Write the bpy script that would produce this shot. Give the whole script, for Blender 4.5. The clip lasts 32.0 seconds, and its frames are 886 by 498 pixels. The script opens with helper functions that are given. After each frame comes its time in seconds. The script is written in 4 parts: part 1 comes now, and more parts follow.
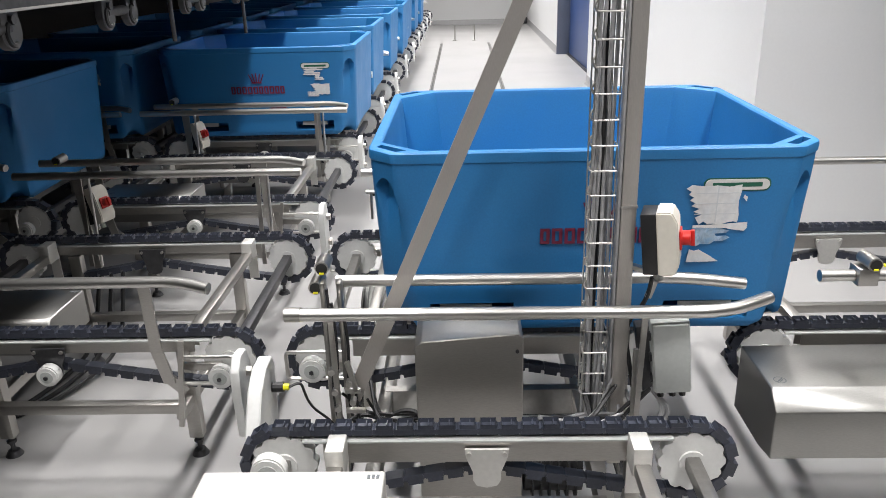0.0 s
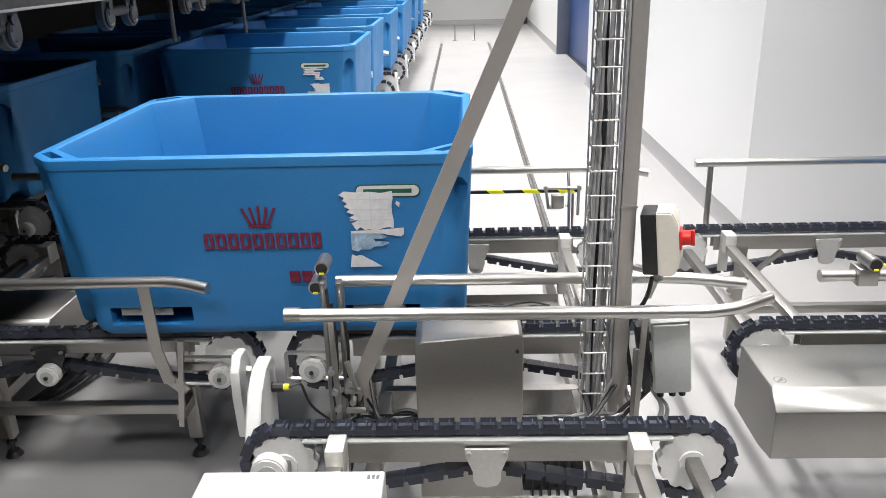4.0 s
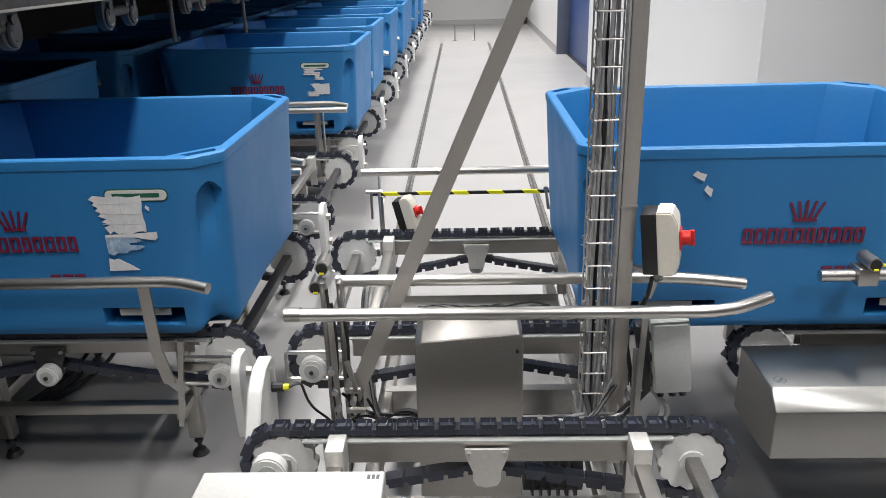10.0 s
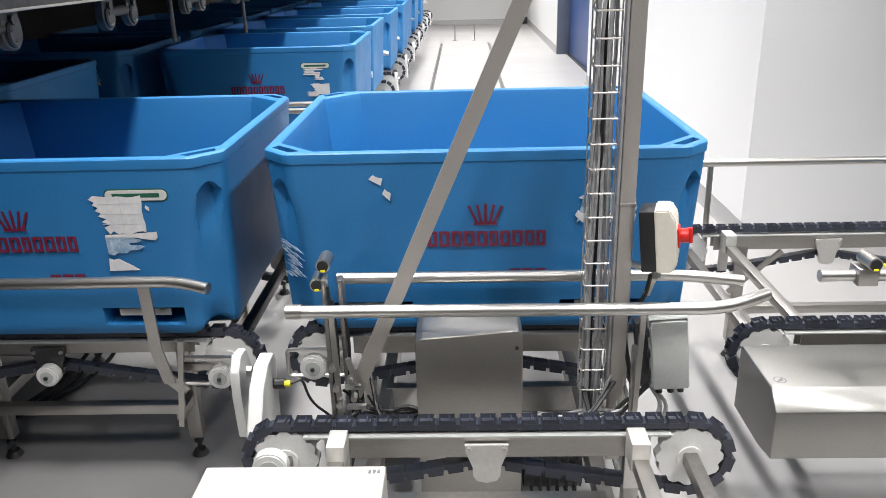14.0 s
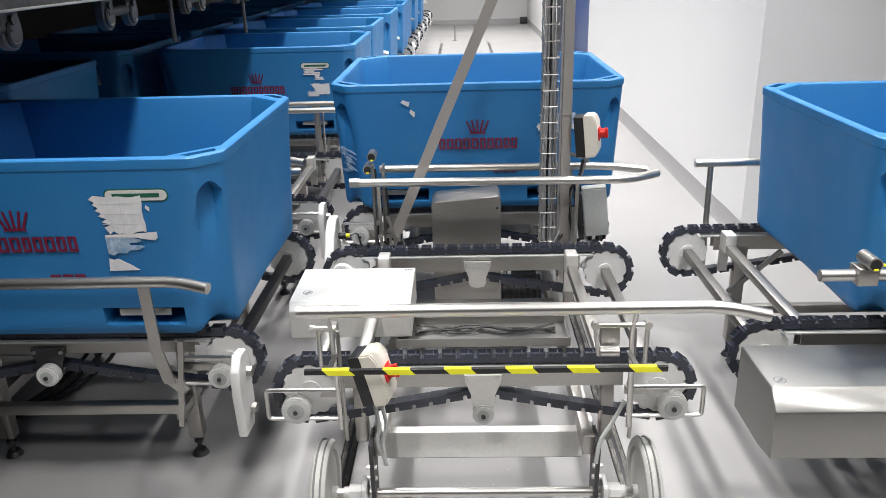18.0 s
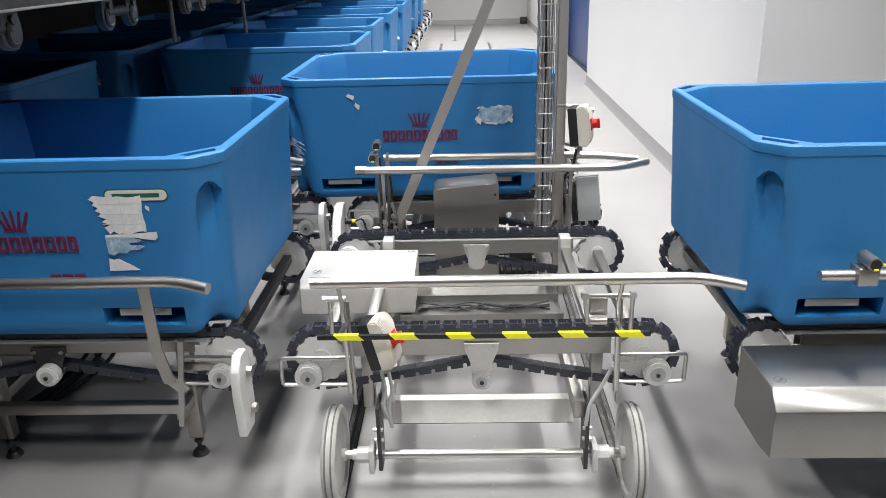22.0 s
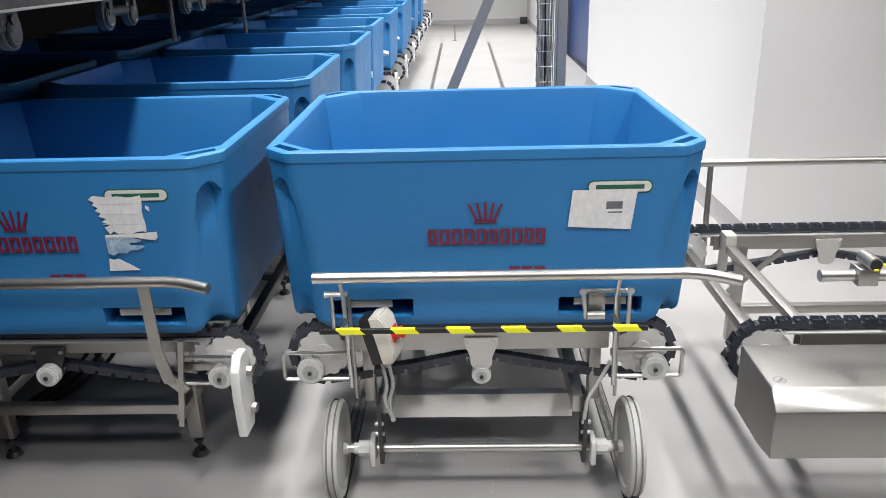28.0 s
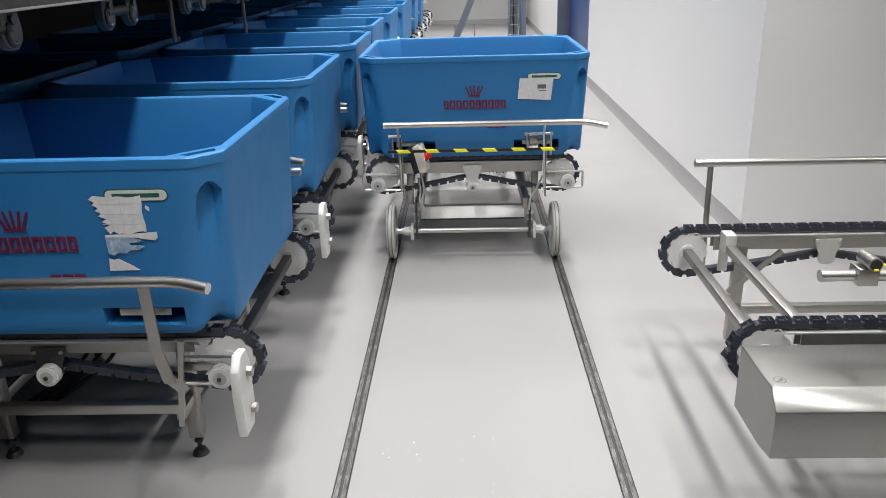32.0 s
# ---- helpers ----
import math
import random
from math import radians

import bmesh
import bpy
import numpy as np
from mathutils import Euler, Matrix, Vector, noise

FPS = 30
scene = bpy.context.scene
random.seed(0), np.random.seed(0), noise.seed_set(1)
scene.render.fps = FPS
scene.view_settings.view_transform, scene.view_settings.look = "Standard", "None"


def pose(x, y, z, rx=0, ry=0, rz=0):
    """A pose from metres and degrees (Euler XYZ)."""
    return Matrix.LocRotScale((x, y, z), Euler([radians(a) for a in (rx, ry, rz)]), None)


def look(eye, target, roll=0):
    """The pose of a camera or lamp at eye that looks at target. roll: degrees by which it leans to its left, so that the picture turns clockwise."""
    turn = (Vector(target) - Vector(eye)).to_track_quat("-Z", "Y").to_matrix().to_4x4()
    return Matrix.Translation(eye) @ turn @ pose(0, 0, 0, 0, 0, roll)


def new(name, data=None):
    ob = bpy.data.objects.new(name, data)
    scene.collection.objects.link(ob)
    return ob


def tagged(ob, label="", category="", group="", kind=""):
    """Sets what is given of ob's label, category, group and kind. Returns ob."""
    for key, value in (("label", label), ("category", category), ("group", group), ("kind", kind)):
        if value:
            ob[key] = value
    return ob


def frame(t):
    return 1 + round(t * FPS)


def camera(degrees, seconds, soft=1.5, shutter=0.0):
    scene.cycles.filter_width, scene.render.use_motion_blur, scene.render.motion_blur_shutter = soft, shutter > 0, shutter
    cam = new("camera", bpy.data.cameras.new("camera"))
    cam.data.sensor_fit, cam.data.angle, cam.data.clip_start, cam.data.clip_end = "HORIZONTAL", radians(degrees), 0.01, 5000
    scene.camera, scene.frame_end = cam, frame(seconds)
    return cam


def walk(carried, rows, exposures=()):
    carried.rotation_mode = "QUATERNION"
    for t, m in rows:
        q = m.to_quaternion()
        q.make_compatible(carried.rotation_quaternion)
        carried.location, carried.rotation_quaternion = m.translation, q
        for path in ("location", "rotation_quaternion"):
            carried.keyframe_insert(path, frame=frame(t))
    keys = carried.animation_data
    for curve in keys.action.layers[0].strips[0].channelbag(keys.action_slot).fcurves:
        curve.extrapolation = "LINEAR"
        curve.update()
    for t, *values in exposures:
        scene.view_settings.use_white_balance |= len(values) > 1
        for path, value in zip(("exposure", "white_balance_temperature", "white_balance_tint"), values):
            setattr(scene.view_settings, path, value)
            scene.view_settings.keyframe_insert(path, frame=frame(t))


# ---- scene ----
# ---- camera ----
cam = camera(59.7, 32.0, soft=0.85)
EYE = Vector((0.0, 0.0, 1.62))
TILT, TURN, ROLL = radians(20.75), radians(-1.844), -1.563
AIM = Vector((math.sin(TURN) * math.cos(TILT), math.cos(TURN) * math.cos(TILT), -math.sin(TILT)))
walk(cam, [(0, look(EYE, EYE + AIM, ROLL)), (32, look(EYE, EYE + AIM, ROLL))],
     exposures=[(0, 0.0), (1.5, 0.08), (3.5, 0.14), (5.5, -0.16), (7, -0.26), (11, -0.28), (12, -0.03), (13, 0.17), (14.5, 0.2), (17, 0.0), (23, -0.1), (25.5, -0.08), (28, 0.08), (29.5, 0.12), (30.2, 0.1), (31, -0.24), (32, -0.34)])

# ---- plan ----
PITCH = 1.381          # between storage lanes, and between the two bays of the car
LANE_Y = 2.529         # middle of the first lane
CAR_X = 0.041          # middle of the rail car
CAR_Y = 1.8385         # middle of the rail car at its first stop
CHAIN_Z = 0.585        # top of all chains
AXIS_Z = 0.475         # sprocket axes
AXLE_Z = 0.160         # axles of the rail car
CHAIN_Y = 0.425        # chains lie so far before and behind a bay's middle
LEFT_X, RIGHT_X = -1.284, 1.444
WALL_X, BACK_Y, CORNER_Y = 1.62, 20.2, 4.35
CEIL = 3.4

# ---- light ----
world = bpy.data.worlds.new("world")
world.use_nodes = True
world.node_tree.nodes["Background"].inputs[0].default_value = (0.75, 0.82, 1.0, 1)
world.node_tree.nodes["Background"].inputs[1].default_value = 0.002
scene.world = world
scene.view_settings.exposure = 0.0
# x 0.9 and 3.5 spots are added to brighten walls; other rows follow shadows.
LAMP_SPOTS = [(-0.68, -0.4 + 1.4 * k) for k in range(14)] + [(1.4 if k < 4 else 0.9, -0.4 + 1.4 * k) for k in range(14)] + [(3.5, 0.3), (3.5, 1.7)]
for lx, ly in LAMP_SPOTS:
    data = bpy.data.lights.new("tube_light", "AREA")
    data.shape, data.size, data.size_y, data.energy, data.color = "RECTANGLE", 0.16, 0.45, 28 if lx < 0 else 30 if lx < 3 else 18, (1.0, 0.98, 0.975)
    data.spread = radians(118)
    lamp = new("tube_light", data)
    lamp.matrix_world = pose(lx, ly, CEIL - 0.13)


# ---- materials ----
def material(name, colour, rough=0.5, metal=0.0, grain=0.0, scale=40.0, bump=0.0, wear=0.0, wear_colour=(0.5, 0.5, 0.5),
             wear_scale=6.0, stretch=(1, 1, 1), rough_var=0.0, coat=0.0, vary=0.0):
    """A surface with fine grain, broad patches of wear and relief, in object space."""
    m = bpy.data.materials.new(name)
    m.use_nodes = True
    nt = m.node_tree
    bsdf = nt.nodes["Principled BSDF"]
    bsdf.inputs["Roughness"].default_value = rough
    bsdf.inputs["Metallic"].default_value = metal
    bsdf.inputs["Coat Weight"].default_value = coat
    coord = nt.nodes.new("ShaderNodeTexCoord")
    mapping = nt.nodes.new("ShaderNodeMapping")
    mapping.inputs["Scale"].default_value = stretch
    nt.links.new(coord.outputs["Object"], mapping.inputs["Vector"])
    fine = nt.nodes.new("ShaderNodeTexNoise")
    fine.inputs["Scale"].default_value, fine.inputs["Detail"].default_value = scale, 5
    nt.links.new(mapping.outputs[0], fine.inputs["Vector"])
    broad = nt.nodes.new("ShaderNodeTexNoise")
    broad.inputs["Scale"].default_value, broad.inputs["Detail"].default_value = wear_scale, 6
    nt.links.new(coord.outputs["Object"], broad.inputs["Vector"])
    shade = nt.nodes.new("ShaderNodeMapRange")
    shade.inputs["From Min"].default_value, shade.inputs["From Max"].default_value = 0.3, 0.7
    shade.inputs["To Min"].default_value, shade.inputs["To Max"].default_value = 1 - grain, 1 + grain
    nt.links.new(fine.outputs[0], shade.inputs["Value"])
    base = nt.nodes.new("ShaderNodeMix")
    base.data_type = "RGBA"
    base.inputs[6].default_value, base.inputs[7].default_value = (*colour, 1), (*wear_colour, 1)
    ramp = nt.nodes.new("ShaderNodeMapRange")
    ramp.inputs["From Min"].default_value, ramp.inputs["From Max"].default_value = 0.45, 0.75
    ramp.inputs["To Max"].default_value = wear
    nt.links.new(broad.outputs[0], ramp.inputs["Value"])
    nt.links.new(ramp.outputs[0], base.inputs[0])
    tint = nt.nodes.new("ShaderNodeHueSaturation")
    nt.links.new(base.outputs[2], tint.inputs["Color"])
    if vary:
        info = nt.nodes.new("ShaderNodeObjectInfo")
        lot = nt.nodes.new("ShaderNodeMapRange")
        lot.inputs["To Min"].default_value, lot.inputs["To Max"].default_value = 1 - vary, 1 + vary
        nt.links.new(info.outputs["Random"], lot.inputs["Value"])
        both = nt.nodes.new("ShaderNodeMath")
        both.operation = "MULTIPLY"
        nt.links.new(lot.outputs[0], both.inputs[0])
        nt.links.new(shade.outputs[0], both.inputs[1])
        nt.links.new(both.outputs[0], tint.inputs["Value"])
    else:
        nt.links.new(shade.outputs[0], tint.inputs["Value"])
    nt.links.new(tint.outputs[0], bsdf.inputs["Base Color"])
    if rough_var:
        gloss = nt.nodes.new("ShaderNodeMapRange")
        gloss.inputs["From Min"].default_value, gloss.inputs["From Max"].default_value = 0.3, 0.7
        gloss.inputs["To Min"].default_value, gloss.inputs["To Max"].default_value = max(0.02, rough - rough_var), rough + rough_var
        nt.links.new(broad.outputs[0], gloss.inputs["Value"])
        nt.links.new(gloss.outputs[0], bsdf.inputs["Roughness"])
    if bump:
        relief = nt.nodes.new("ShaderNodeBump")
        relief.inputs["Strength"].default_value, relief.inputs["Distance"].default_value = bump, 0.002
        nt.links.new(fine.outputs[0], relief.inputs["Height"])
        nt.links.new(relief.outputs[0], bsdf.inputs["Normal"])
    return m


STEEL = material("brushed_steel", (0.43, 0.415, 0.39), 0.36, 0.95, 0.06, 90, 0.04, 0.35, (0.33, 0.32, 0.30), 5, (1, 8, 8), 0.03)
MAST = material("satin_steel", (0.50, 0.475, 0.445), 0.46, 0.75, 0.05, 90, 0.04, 0.3, (0.42, 0.395, 0.37), 5, (8, 8, 1))
COVER = material("blasted_steel", (0.64, 0.63, 0.60), 0.48, 0.65, 0.04, 90, 0.04, 0.25, (0.62, 0.61, 0.58), 5)
PIPE = material("polished_pipe", (0.60, 0.585, 0.56), 0.32, 0.96, 0.02, 160, 0.0, 0.1, (0.6, 0.59, 0.57), 5)
BLUE = material("blue_plastic", (0.0165, 0.158, 0.390), 0.52, 0, 0.06, 180, 0.10, 0.35, (0.024, 0.185, 0.40), 5, (1, 1, 1), 0.08)
CHAIN = material("chain_plastic", (0.030, 0.034, 0.048), 0.36, 0, 0.15, 120, 0.1, 0.3, (0.035, 0.038, 0.05), 30, (1, 1, 1), 0.08, 0, 0.25)
WHITE = material("white_plastic", (0.60, 0.60, 0.585), 0.42, 0, 0.03, 90, 0.05, 0.3, (0.46, 0.455, 0.43), 14)
CREAM = material("cream_plastic", (0.64, 0.605, 0.53), 0.4, 0, 0.03, 80, 0.03, 0.15, (0.6, 0.57, 0.5), 12)
GREYBOX = material("grey_plastic", (0.40, 0.415, 0.40), 0.45, 0, 0.04, 90, 0.05, 0.2, (0.33, 0.35, 0.33), 10)
BLACK = material("black_plastic", (0.012, 0.012, 0.013), 0.45, 0, 0.1, 90, 0.05)
RUBBER = material("grey_rubber", (0.44, 0.44, 0.415), 0.6, 0, 0.05, 90, 0.05, 0.3, (0.4, 0.4, 0.38), 12)
RED = material("red_plastic", (0.55, 0.02, 0.015), 0.35, 0, 0.05, 60)
REDPAINT = material("red_print", (0.14, 0.006, 0.028), 0.5, 0, 0.2, 60, 0, 0.5, (0.16, 0.03, 0.09), 40)
YELLOW = material("yellow_tape", (0.80, 0.78, 0.02), 0.45, 0, 0.05, 60)
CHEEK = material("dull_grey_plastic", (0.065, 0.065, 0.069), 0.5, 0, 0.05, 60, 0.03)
PALE = material("peeled_paper", (0.34, 0.45, 0.56), 0.6, 0, 0.3, 70, 0.1, 1.0, (0.06, 0.19, 0.36), 40)
CREASE = material("paper_crease", (0.56, 0.58, 0.60), 0.7)
PAPER = material("paper", (0.66, 0.66, 0.655), 0.7, 0, 0.08, 60, 0.1, 0.5, (0.5, 0.55, 0.62), 22)
INK = material("ink", (0.12, 0.13, 0.14), 0.6, 0, 0.1, 60)
GREEN = material("green_print", (0.01, 0.10, 0.06), 0.5)
# Near black so the space behind the lanes stays dark: shade as colour.
SHADE_BLACK = material("near_black_shade", (0.009, 0.009, 0.010), 0.6, 0.3, 0.2, 30, 0.1)
CABLE = material("grey_cable", (0.30, 0.30, 0.305), 0.5, 0, 0.1, 60)
TREAD = material("worn_rubber", (0.17, 0.17, 0.165), 0.7, 0, 0.1, 60, 0.1, 0.3, (0.26, 0.26, 0.25), 9)
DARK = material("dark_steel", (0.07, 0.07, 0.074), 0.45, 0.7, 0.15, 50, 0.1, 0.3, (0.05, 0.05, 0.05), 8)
FLOOR = material("epoxy_floor", (0.305, 0.299, 0.294), 0.44, 0, 0.035, 260, 0.05, 0.3, (0.255, 0.249, 0.246), 0.9, (1, 1, 1), 0.04)
WALL = material("white_panel", (0.745, 0.745, 0.74), 0.42, 0, 0.01, 60, 0.02, 0.3, (0.69, 0.69, 0.695), 0.7, (1, 1, 1), 0.05)
CEILING = material("grey_ceiling", (0.13, 0.13, 0.135), 0.7, 0, 0.05, 30, 0.02, 0.2, (0.18, 0.18, 0.19), 2)
COVE = material("cove_base", (0.30, 0.295, 0.295), 0.4, 0, 0.04, 80, 0.03, 0.2, (0.25, 0.245, 0.245), 4)
DOORBLUE = material("blue_door_paint", (0.03, 0.075, 0.24), 0.4, 0, 0.05, 40, 0.02, 0.3, (0.02, 0.05, 0.15), 3)
JAMB = material("grey_blue_paint", (0.12, 0.14, 0.19), 0.45, 0, 0.05, 40, 0.02, 0.3, (0.09, 0.10, 0.13), 3)
SHAFT = material("dull_shaft_steel", (0.32, 0.31, 0.295), 0.34, 0.92, 0.08, 60, 0.05, 0.4, (0.24, 0.235, 0.225), 7)
DRIVE = material("folded_sheet_steel", (0.32, 0.315, 0.30), 0.34, 0.95, 0.05, 90, 0.05, 0.35, (0.27, 0.265, 0.255), 4, (1, 6, 6), 0.03)
RAILMAT = material("track_steel", (0.13, 0.125, 0.115), 0.45, 0.6, 0.5, 30, 0.25, 0.8, (0.30, 0.285, 0.26), 14, (8, 1, 1))


def glow(name, colour, strength):
    m = bpy.data.materials.new(name)
    m.use_nodes = True
    b = m.node_tree.nodes["Principled BSDF"]
    b.inputs["Base Color"].default_value = (*colour, 1)
    b.inputs["Emission Color"].default_value = (*colour, 1)
    b.inputs["Emission Strength"].default_value = strength
    return m


TUBE = glow("lamp_diffuser", (1.0, 0.97, 0.93), 6.0)


# ---- shapes ----
def fresh():
    return bmesh.new()


def box(bm, x0, x1, y0, y1, z0, z1, bevel=0.0):
    r = bmesh.ops.create_cube(bm, size=1.0, matrix=Matrix.LocRotScale(((x0 + x1) / 2, (y0 + y1) / 2, (z0 + z1) / 2), None, (abs(x1 - x0), abs(y1 - y0), abs(z1 - z0))))
    if bevel:
        es = {e for v in r["verts"] for e in v.link_edges}
        bmesh.ops.bevel(bm, geom=list(es), offset=bevel, segments=2, affect="EDGES", profile=0.5)
    return bm


def slab(bm, p0, p1, w, h, up=(0, 0, 1), bevel=0.0):
    """A bar of section w x h from p0 to p1."""
    p0, p1 = Vector(p0), Vector(p1)
    along = (p1 - p0).normalized()
    side = along.cross(Vector(up))
    side = side.normalized() if side.length > 1e-4 else Vector((1, 0, 0))
    top = side.cross(along)
    m = Matrix((along, side, top)).transposed().to_4x4()
    m.translation = (p0 + p1) / 2
    r = bmesh.ops.create_cube(bm, size=1.0, matrix=m @ Matrix.Diagonal(((p1 - p0).length, w, h, 1)))
    if bevel:
        es = {e for v in r["verts"] for e in v.link_edges}
        bmesh.ops.bevel(bm, geom=list(es), offset=bevel, segments=1, affect="EDGES")
    return bm


def rod(bm, p0, p1, r, seg=12, r2=None):
    p0, p1 = Vector(p0), Vector(p1)
    m = (p1 - p0).to_track_quat("Z", "Y").to_matrix().to_4x4()
    m.translation = (p0 + p1) / 2
    bmesh.ops.create_cone(bm, cap_ends=True, segments=seg, radius1=r, radius2=r if r2 is None else r2, depth=(p1 - p0).length, matrix=m)
    return bm


def hose(bm, points, r, seg=10, closed_ends=True):
    """A round tube along a line of points."""
    pts = [Vector(p) for p in points]
    rings = []
    prev = None
    for i, p in enumerate(pts):
        a = (pts[min(i + 1, len(pts) - 1)] - pts[max(i - 1, 0)]).normalized()
        if prev is None:
            n = a.orthogonal().normalized()
        else:
            n = (prev - a * prev.dot(a)).normalized()
        prev = n
        b = a.cross(n)
        rings.append([bm.verts.new(p + r * (math.cos(2 * math.pi * k / seg) * n + math.sin(2 * math.pi * k / seg) * b)) for k in range(seg)])
    for u, v in zip(rings, rings[1:]):
        for k in range(seg):
            bm.faces.new((u[k], u[(k + 1) % seg], v[(k + 1) % seg], v[k]))
    if closed_ends:
        bm.faces.new(rings[0][::-1])
        bm.faces.new(rings[-1])
    return bm


def prism(bm, outline, axis, a, b):
    """An outline in the two other axes, pushed from a to b along the axis."""
    def at(p, w):
        return {"x": (w, p[0], p[1]), "y": (p[0], w, p[1]), "z": (p[0], p[1], w)}[axis]
    lo = [bm.verts.new(at(p, a)) for p in outline]
    hi = [bm.verts.new(at(p, b)) for p in outline]
    n = len(outline)
    for k in range(n):
        bm.faces.new((lo[k], lo[(k + 1) % n], hi[(k + 1) % n], hi[k]))
    bm.faces.new(lo[::-1])
    bm.faces.new(hi)
    return bm


def bend(points, radius=0.05, steps=5):
    """A line of points with its inner corners rounded."""
    pts = [Vector(p) for p in points]
    out = [pts[0]]
    for a, p, b in zip(pts, pts[1:], pts[2:]):
        u, v = (a - p), (b - p)
        r = min(radius, u.length * 0.49, v.length * 0.49)
        s, e = p + u.normalized() * r, p + v.normalized() * r
        for k in range(steps + 1):
            f = k / steps
            out.append((1 - f) ** 2 * s + 2 * f * (1 - f) * p + f * f * e)
    out.append(pts[-1])
    return out


def mesh_of(name, bm, mat, smooth=True):
    bmesh.ops.recalc_face_normals(bm, faces=bm.faces[:])
    me = bpy.data.meshes.new(name)
    bm.to_mesh(me)
    bm.free()
    me.materials.append(mat)
    if smooth:
        for p in me.polygons:
            p.use_smooth = True
        me.set_sharp_from_angle(angle=radians(35))
    return me


def part(name, bm, mat, parent=None, label="", at=None):
    data = bm if isinstance(bm, bpy.types.Mesh) else mesh_of(name, bm, mat)
    ob = new(name, data)
    if parent is not None:
        ob.parent = parent
    if at is not None:
        ob.matrix_basis = at
    if label:
        ob["label"] = label
    return ob


def thing(name, at, label, category, group=""):
    ob = new(name)
    ob.empty_display_size = 0.1
    ob.matrix_basis = at
    return tagged(ob, label, category, group)


def setting(name, bm, mat, label="", category=""):
    return tagged(part(name, bm, mat), label, category, "", "structure")


# ---- the hall ----
def hall():
    setting("floor", box(fresh(), -7, 8, -4, BACK_Y, -0.12, 0), FLOOR, "smooth light grey epoxy floor", "floor")
    setting("wall_back", box(fresh(), -7, 8, BACK_Y, BACK_Y + 0.15, 0, CEIL), WALL, "white wall panels at the far end of the hall", "wall")
    setting("wall_right", box(fresh(), WALL_X, WALL_X + 0.25, CORNER_Y, 10.35, 0, CEIL), WALL, "white smooth wall panels along the track", "wall")
    setting("wall_right", box(fresh(), WALL_X, WALL_X + 0.25, 13.66, BACK_Y, 0, CEIL), WALL, "white smooth wall panels along the track", "wall")
    setting("wall_right", box(fresh(), WALL_X, WALL_X + 0.25, 10.35, 13.66, 3.1, CEIL), WALL, "white wall panel over the blue door", "wall")
    setting("wall_corner", box(fresh(), WALL_X + 0.25, 8, CORNER_Y, CORNER_Y + 0.15, 0, CEIL), WALL, "white smooth wall panels behind the infeed conveyor", "wall")
    setting("wall_east", box(fresh(), 8, 8.15, -4, CORNER_Y + 0.15, 0, CEIL), WALL, "white wall panels", "wall")
    # South wall is unseen, added dark to dim reflections in steel fronts.
    setting("wall_south", box(fresh(), -7, 8, -4.15, -4, 0, CEIL), CEILING, "unseen dark grey wall that dims reflections in the steel", "wall")
    # West wall is unseen, added near black to keep the lanes dark.
    setting("wall_west", box(fresh(), -7.15, -7, -4, BACK_Y, 0, CEIL), SHADE_BLACK, "unseen near-black wall standing in for the dark behind the storage lanes", "wall")
    # Ceiling is unseen; its dark grey cuts the bounced light.
    setting("ceiling", box(fresh(), -7, 8, -4, BACK_Y, CEIL, CEIL + 0.1), CEILING, "unseen ceiling, dark grey to hold back bounced light", "ceiling")
    cove = fresh()
    prism(cove, [(WALL_X - 0.027, 0.0), (WALL_X - 0.008, 0.03), (WALL_X - 0.004, 0.118), (WALL_X, 0.118), (WALL_X, 0.0)], "y", CORNER_Y - 0.03, 10.35)
    setting("baseboard", cove, COVE, "grey coved skirting along the wall foot", "skirting")
    cove = fresh()
    prism(cove, [(WALL_X - 0.027, 0.0), (WALL_X - 0.008, 0.03), (WALL_X - 0.004, 0.118), (WALL_X, 0.118), (WALL_X, 0.0)], "y", 13.7, BACK_Y)
    setting("baseboard", cove, COVE, "grey coved skirting along the wall foot", "skirting")
    cove = fresh()
    prism(cove, [(CORNER_Y - 0.035, 0.0), (CORNER_Y, 0.10), (CORNER_Y, 0.0)], "x", WALL_X, 8)
    setting("baseboard", cove, COVE, "grey coved skirting along the wall foot", "skirting")
    cove = fresh()
    prism(cove, [(BACK_Y - 0.05, 0.0), (BACK_Y, 0.12), (BACK_Y, 0.0)], "x", -7, WALL_X)
    setting("baseboard", cove, COVE, "grey coved skirting along the wall foot", "skirting")
    for x in (-0.422, 0.510):
        rail = thing("track_rail", pose(x, 0, 0), "dark worn steel track rail let into the floor", "rail", "track rails")
        for x0, x1, z1, mat, name in ((-0.025, -0.020, 0.0015, BLACK, "joint"), (-0.020, -0.006, 0.004, RAILMAT, "flange"), (-0.006, 0.006, 0.0015, DARK, "groove"), (0.006, 0.020, 0.004, RAILMAT, "flange"), (0.020, 0.025, 0.0015, BLACK, "joint")):
            part(name, box(fresh(), x0, x1, -3.8, 15.8, -0.01, z1), mat, rail)
    # blue door and its frame in the right-hand wall
    door = thing("door_1", pose(WALL_X, 12.0, 0), "dark blue painted steel door set back in the white wall", "door")
    tagged(door, kind="structure")
    part("door_leaf", box(fresh(), 0.19, 0.24, -1.648, 1.60, 0.02, 3.09, 0.004), DOORBLUE, door)
    part("door_frame", box(fresh(), -0.02, 0.19, 1.60, 1.658, 0.0, 3.09, 0.004), JAMB, door, "dull grey-blue door jamb")
    part("threshold", box(fresh(), 0.15, 0.24, -1.648, 1.60, 0.0, 0.02), DARK, door)
